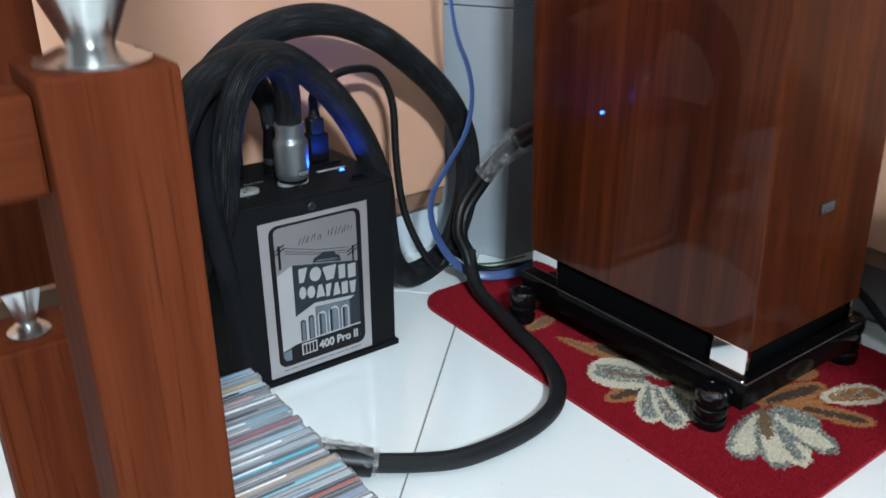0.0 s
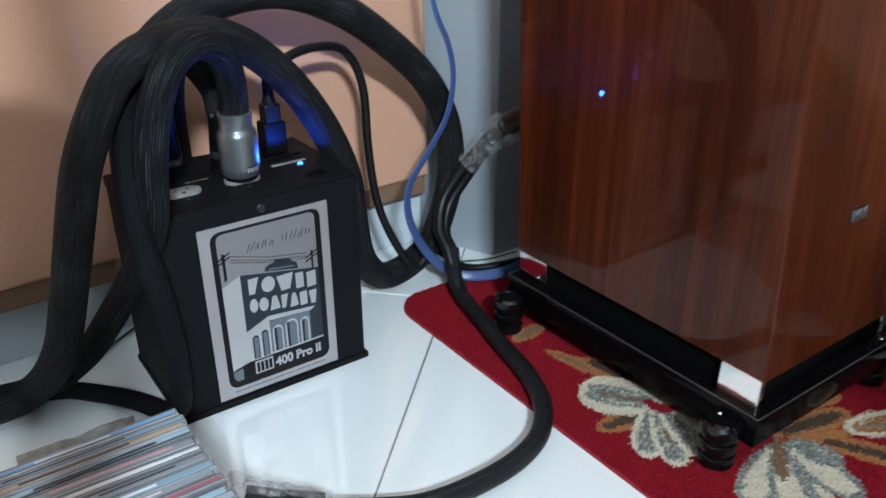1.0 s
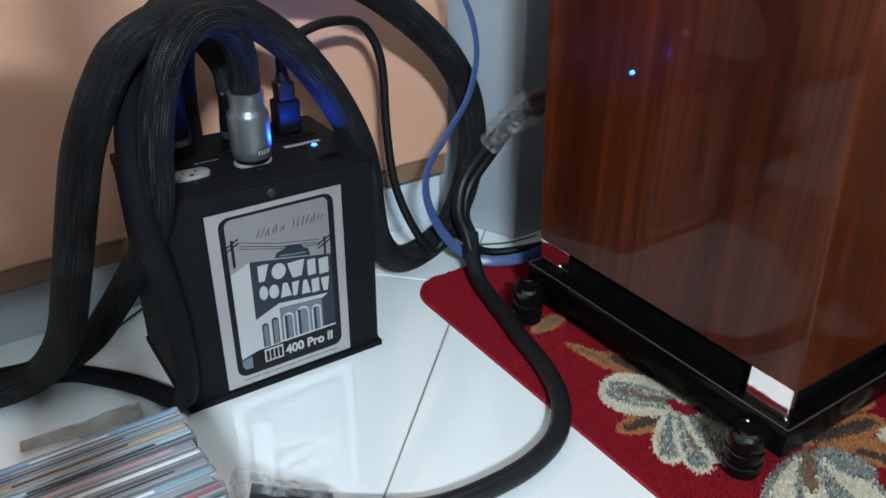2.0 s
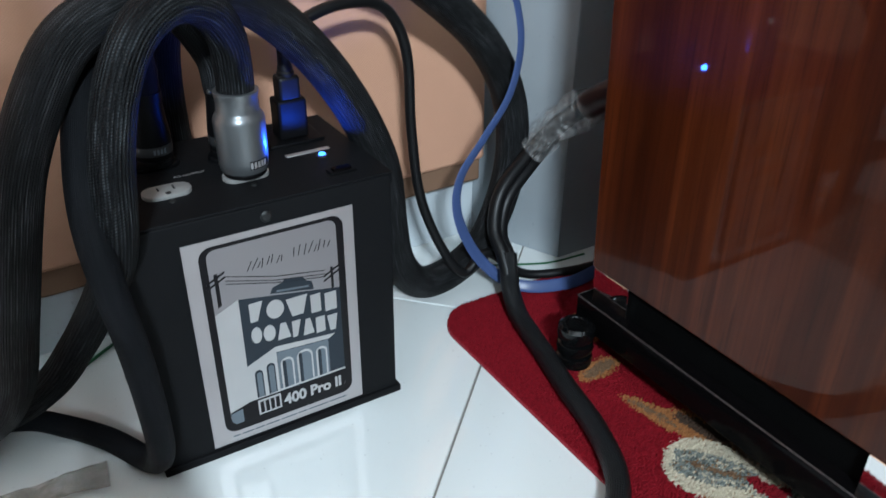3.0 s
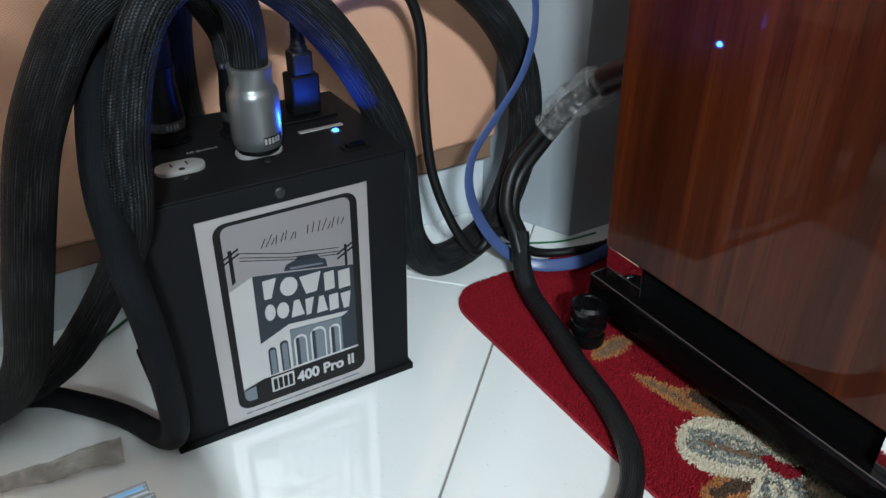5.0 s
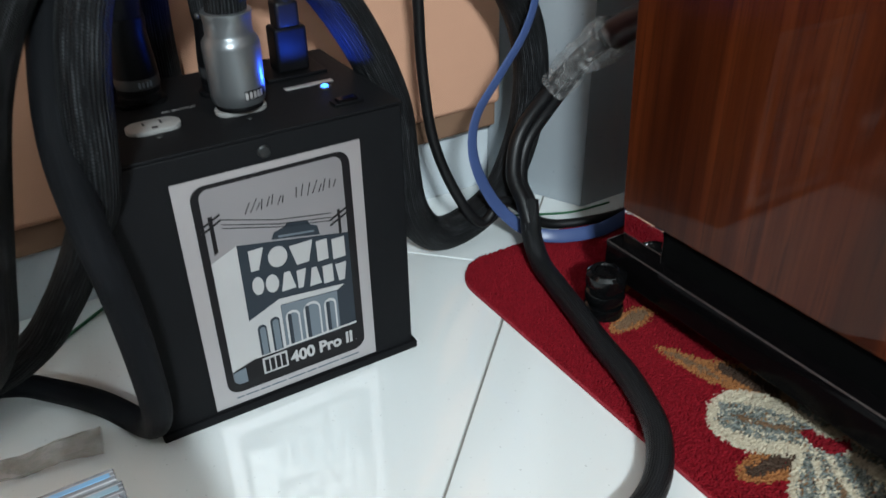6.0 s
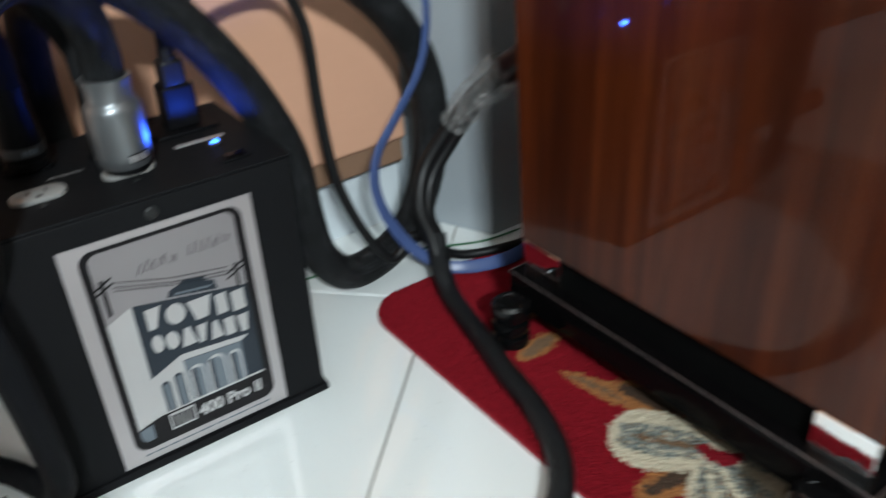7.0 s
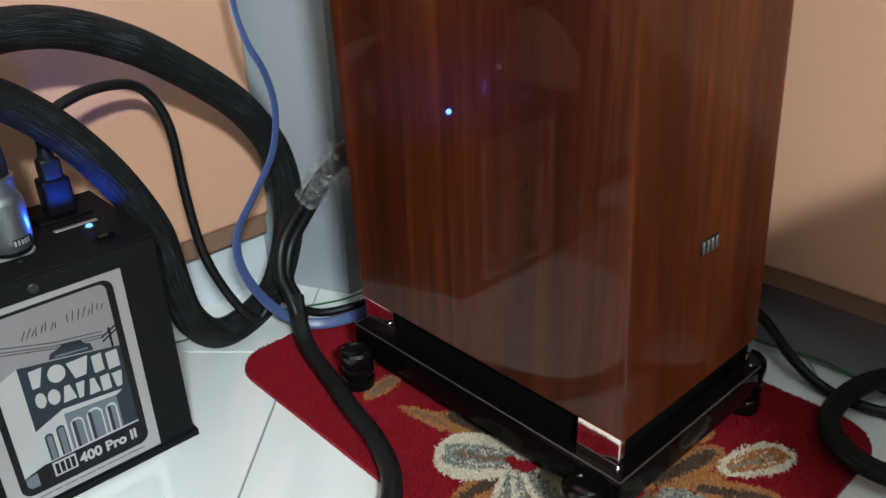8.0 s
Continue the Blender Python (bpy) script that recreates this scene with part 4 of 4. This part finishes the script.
petal(0.198, -0.262, 0.214, -0.278, 0.007, CREAM, None)
# stem, leaves and the cream bud
petal(0.205, -0.330, 0.260, -0.360, 0.014, ORANGE, None)
petal(0.248, -0.374, 0.350, -0.397, 0.017, ORANGE, DARK, 0.45)
petal(0.240, -0.384, 0.335, -0.425, 0.006, ORANGE, None)
petal(0.280, -0.400, 0.322, -0.474, 0.016, ORANGE, DARK, 0.42)
petal(0.318, -0.412, 0.394, -0.446, 0.021, CREAM, ORANGE, 0.55, GREY)
petal(0.330, -0.372, 0.372, -0.372, 0.010, ORANGE, None)
# second flower, a fan
petal(0.244, -0.384, 0.146, -0.420, 0.019, GREY, CREAM, 0.62)
petal(0.244, -0.386, 0.166, -0.456, 0.018, GREY, CREAM, 0.62)
petal(0.246, -0.388, 0.190, -0.468, 0.018, CREAM, GREY, 0.35)
petal(0.250, -0.388, 0.236, -0.476, 0.021, GREY, CREAM, 0.60)
petal(0.256, -0.386, 0.268, -0.440, 0.015, GREY, None)
petal(0.250, -0.378, 0.200, -0.420, 0.007, BROWN, None)
# blooms on the part beyond the loudspeaker
petal(0.300, -0.020, 0.360, 0.030, 0.026, CREAM, GREY, 0.6)
petal(0.420, -0.120, 0.440, -0.200, 0.022, CREAM, ORANGE, 0.5)
petal(0.420, -0.040, 0.380, 0.030, 0.018, ORANGE, BROWN, 0.45)


def dye(x, y):
    """The pattern's colours over arrays of places."""
    rng = np.random.default_rng(8)
    x, y = x + rng.normal(0, 0.0011, len(x)), y + rng.normal(0, 0.0011, len(x))
    wob = 0.0008
    x = x + wob * np.sin(y * 900 + 3 * np.sin(x * 700))
    y = y + wob * np.sin(x * 830 + 2 * np.sin(y * 640))
    out = np.tile(np.array(RED), (len(x), 1))
    for ax, ay, bx, by, wide, color, inner, core, vein, point in SHAPES:
        lx, ly = bx - ax, by - ay
        length = math.hypot(lx, ly)
        s = ((x - ax) * lx + (y - ay) * ly) / length**2
        t = ((y - ay) * lx - (x - ax) * ly) / length
        belly = np.sqrt(np.clip(4 * s * (1 - s), 0, 1)) * wide * (0.75 + 0.5 * s)
        out[(s > 0) & (s < 1) & (np.abs(t) < belly)] = color
        if inner is not None:
            out[(s > 0.12) & (s < 0.9) & (np.abs(t) < belly * core)] = inner
        if vein is not None:
            out[(s > 0.1) & (s < 0.8) & (np.abs(t) < 0.05 * wide + 0.0006)] = vein
            out[(s > 0.25) & (s < 0.7) & (np.abs(np.abs(t) - belly * core * 0.6) < 0.0006)] = color
    # grey yarn is a mottled blend of dark, cream and tan tufts
    grey = np.all(np.abs(out - np.array(GREY)) < 1e-6, axis=1)
    pick = rng.random(len(x))
    out[grey & (pick < 0.20)] = (0.10, 0.11, 0.10)
    out[grey & (pick > 0.80)] = (0.46, 0.42, 0.33)
    out[grey & (pick > 0.94)] = (0.26, 0.15, 0.08)
    return out * (0.86 + 0.28 * rng.random((len(x), 1)))


def build_pile():
    rng = np.random.default_rng(4)
    step = 0.00155
    gx, gy = np.meshgrid(np.arange(RX0 + 0.002, RX1 - 0.001, step), np.arange(RY0 + 0.002, RY1 - 0.001, step))
    x, y = gx.ravel() + rng.uniform(-0.0005, 0.0005, gx.size), gy.ravel() + rng.uniform(-0.0005, 0.0005, gx.size)
    qx, qy = np.abs(x - (RX0 + RX1) / 2) - (RX1 - RX0) / 2 + 0.046, np.abs(y - (RY0 + RY1) / 2) - (RY1 - RY0) / 2 + 0.046
    inside = np.hypot(np.maximum(qx, 0), np.maximum(qy, 0)) + np.minimum(np.maximum(qx, qy), 0) < 0.0445
    x, y = x[inside], y[inside]
    count = len(x)
    edge = np.clip((0.046 - np.hypot(np.maximum(qx, 0), np.maximum(qy, 0)) - np.minimum(np.maximum(qx, qy), 0))[inside] / 0.012, 0.35, 1)
    tall = (0.0068 + rng.uniform(-0.0008, 0.0008, count)) * (0.76 + 0.24 * edge)
    tipx, tipy = x + rng.normal(0, 0.0005, count), y + rng.normal(0, 0.0005, count)
    half = step * 0.70
    verts = np.zeros((count, 6, 3))
    turn = rng.uniform(0, math.pi, count)
    for k in range(3):
        a = turn + k * 2 * math.pi / 3
        verts[:, k] = np.stack([x + half * np.cos(a), y + half * np.sin(a), np.full(count, 0.0032)], 1)
        verts[:, 3 + k] = np.stack([tipx + half * 0.8 * np.cos(a), tipy + half * 0.8 * np.sin(a), tall + 0.0004 * np.cos(a * 2)], 1)
    verts -= np.array(rug.location)
    base = np.arange(count) * 6
    quads = np.array([[0, 1, 4, 3], [1, 2, 5, 4], [2, 0, 3, 5]])
    faces = (quads[None] + base[:, None, None]).reshape(-1, 4)
    caps = np.array([3, 4, 5])[None] + base[:, None]
    mesh = bpy.data.meshes.new("pile")
    mesh.vertices.add(count * 6)
    mesh.vertices.foreach_set("co", verts.ravel())
    mesh.loops.add(faces.size + caps.size)
    mesh.loops.foreach_set("vertex_index", np.concatenate([faces.ravel(), caps.ravel()]))
    mesh.polygons.add(len(faces) + len(caps))
    mesh.polygons.foreach_set("loop_start", np.concatenate([np.arange(len(faces)) * 4, faces.size + np.arange(len(caps)) * 3]))
    colors = np.ones((count, 6, 4))
    colors[:, :, :3] = dye(x, y)[:, None]
    att = mesh.attributes.new("dye", "FLOAT_COLOR", "POINT")
    att.data.foreach_set("color", colors.ravel())
    mesh.update()
    mesh.validate()
    mesh.materials.append(pile_m)
    ob = new("tufted_surface", mesh)
    ob.parent = rug
    return tagged(ob, "short red tufted pile with a flower pattern", kind="stuff")


build_pile()

# ---------------------------------------------------------------- compact discs in a row on the floor
CDX0, CDX1 = -0.404, -0.265
case_bm = block((-0.0695, -0.0050, 0), (0.0695, 0.0050, 0.1395), 0.0007, 1)
case_mesh = bpy.data.meshes.new("case")
case_bm.to_mesh(case_mesh)
case_bm.free()
case_mesh.materials.append(case_m)
insert_bm = block((-0.0670, -0.0027, 0.1390), (0.0670, 0.0027, 0.1400), 0.0002, 1)
insert_mesh = bpy.data.meshes.new("spine_insert")
insert_bm.to_mesh(insert_mesh)
insert_bm.free()
insert_mesh.materials.append(spine_m)
bar_bm = block((-0.0560, -0.0009, 0.1398), (0.0300, 0.0009, 0.1404), 0.0001, 1)
bar_mesh = bpy.data.meshes.new("title_bar")
bar_bm.to_mesh(bar_mesh)
bar_bm.free()
bar_mesh.materials.append(bar_m)
rnd = random.Random(12)
for k in range(31):
    y = -0.161 - 0.0106 * k
    cd = thing("cd_case", "clear compact disc case standing spine up in a row", "cd case", "row of compact disc cases", at=((CDX0 + CDX1) / 2 + rnd.uniform(-0.003, 0.003), y, 0))
    cd.rotation_euler = (radians(rnd.uniform(-1.0, 1.0)), 0, radians(rnd.uniform(-0.8, 0.8)))
    body = new("case", case_mesh)
    body.parent = cd
    if k % 5 == 3:
        body.scale = (1, 1.0, 0.985)
    ins = new("spine_insert", insert_mesh)
    if k in SPINES:
        ins.data = insert_mesh.copy()
        ins.data.materials[0] = SPINES[k]
    ins.parent = cd
    ins.scale = (1, 0.55 if k in SPINES else rnd.choice((1, 1, 0.6)), 1)
    bar = new("title_bar", bar_mesh)
    bar.parent = cd
    bar.location.x = rnd.uniform(-0.006, 0.028)
    bar.location.y = rnd.uniform(-0.0012, 0.0012)
    bar.scale = (rnd.uniform(0.4, 1.0), rnd.uniform(0.7, 1.3), 1)

# a flattened clear sleeve on the floor, pinched in its middle
for_film = [(-0.264, 0.0240, 0.0075), (-0.285, 0.0265, 0.0075), (-0.304, 0.0290, 0.0062), (-0.320, 0.0305, 0.0046), (-0.342, 0.0340, 0.0052), (-0.375, 0.0370, 0.0050)]
wrapper = part("plastic_wrapper", tube(for_film, 0.0165, steps=44, per=18, rounds=2, end_radius=0.0095, flat=0.30, wobble=0.34, seed=21, side=(0.0, 0.15, 1.0)), film_m)
tagged(wrapper, "flattened clear plastic sleeve lying on the white floor", "wrapper")

# ---------------------------------------------------------------- the rack
rack = thing("equipment_rack", "red-brown wooden equipment rack standing on aluminium cones", "rack", at=(-0.43, -0.47, 0))
KI = Matrix.Translation(-Vector(rack.location))


def kpart(name, bm, material, parent=None, label=""):
    bmesh.ops.transform(bm, matrix=KI, verts=bm.verts)
    return part(name, bm, material, parent or rack, label)


FX0, FX1, FY0, FY1, FT = -0.456, -0.408, -0.499, -0.451, 0.490
CONE = [(0.0075, 0.004), (0.0085, 0.010), (0.0190, 0.046), (0.0215, 0.056), (0.0215, 0.060)]


def cone_joint(cx, cy, z, k=1.0, tall=1.0):
    """A turned cone that stands on its seat on a post's top."""
    kpart("cone_seat", lathe([(0.0205 * k, 0), (0.0205 * k, 0.001), (0.0110 * k, 0.0055), (0.0060 * k, 0.0060)], 40, pose(cx, cy, z)), aluminium_m, label="turned aluminium seat")
    kpart("cone", lathe([(r * k, h * k * tall) for r, h in CONE], 40, pose(cx, cy, z)), aluminium_m, label="turned aluminium cone")


kpart("post", block((FX0, FY0, 0.0), (FX1, FY1, FT), 0.002, 3), rack_m)
cone_joint((FX0 + FX1) / 2, (FY0 + FY1) / 2 - 0.002, FT, 1.0, 0.68)
kpart("post", block((FX0 - 0.004, FY0 - 0.004, FT + 0.0405), (FX1 + 0.004, FY1 + 0.004, FT + 0.36), 0.002, 3), rack_m)
kpart("post", block((-0.482, -0.342, 0.0), (-0.434, -0.294, 0.316), 0.002, 3), rack_m)
cone_joint(-0.455, -0.320, 0.316, 0.58)
# carried up to 0.60 out of view so that it shades the panel's lower part
kpart("post", block((-0.484, -0.344, 0.3505), (-0.424, -0.292, 0.60), 0.002, 3), rack_m)
# board added behind the rail, hidden from view, to shade what is below
kpart("shelf", block((-0.80, FY0 + 0.0365, 0.450), (-0.486, -0.300, 0.468), 0.002), rack_rail_m)
kpart("rail", block((-0.80, FY0 + 0.010, 0.447), (FX0, FY0 + 0.036, 0.483), 0.002), rack_rail_m)

# ---------------------------------------------------------------- floor tiles, laid on the diagonal
PITCH, GAP = 0.600, 0.0022
tile_mesh = bpy.data.meshes.new("tile")
bm = block((-PITCH / 2 + GAP / 2, -PITCH / 2 + GAP / 2, -0.008), (PITCH / 2 - GAP / 2, PITCH / 2 - GAP / 2, 0.0), 0.0008, 2)
bm.to_mesh(tile_mesh)
bm.free()
tile_mesh.materials.append(floor_tile_m)
soften(tile_mesh)
turn = Matrix.Rotation(radians(44), 4, "Z")
corner = Vector((0.157, 0.0585, 0))
for i in range(-8, 8):
    for j in range(-8, 8):
        c = corner + turn @ Vector(((i + 0.5) * PITCH, (j + 0.5) * PITCH, 0))
        if WEST - 0.45 < c.x < EAST + 0.4 and SOUTH - 0.4 < c.y < NORTH + 0.4:
            m = Matrix.Translation(c) @ turn
            spread = max(abs((turn @ Vector((PITCH / 2, PITCH / 2, 0)))[k]) for k in (0, 1)) + 0.02
            data = tile_mesh
            if not (WEST + spread < c.x < EAST - spread and SOUTH + spread < c.y < NORTH - spread):
                # a cut tile along the wall
                bm = bmesh.new()
                bm.from_mesh(tile_mesh)
                bmesh.ops.transform(bm, matrix=m, verts=bm.verts)
                for co, no in (((WEST, 0, 0), (-1, 0, 0)), ((EAST, 0, 0), (1, 0, 0)), ((0, SOUTH, 0), (0, -1, 0)), ((0, NORTH, 0), (0, 1, 0))):
                    bmesh.ops.bisect_plane(bm, geom=list(bm.verts) + list(bm.edges) + list(bm.faces), plane_co=co, plane_no=no, clear_outer=True)
                if not bm.faces:
                    bm.free()
                    continue
                bmesh.ops.transform(bm, matrix=m.inverted(), verts=bm.verts)
                data = bpy.data.meshes.new("tile")
                bm.to_mesh(data)
                bm.free()
                data.materials.append(floor_tile_m)
                soften(data)
            t = new("tile", data)
            t.parent = floor
            t.matrix_world = m
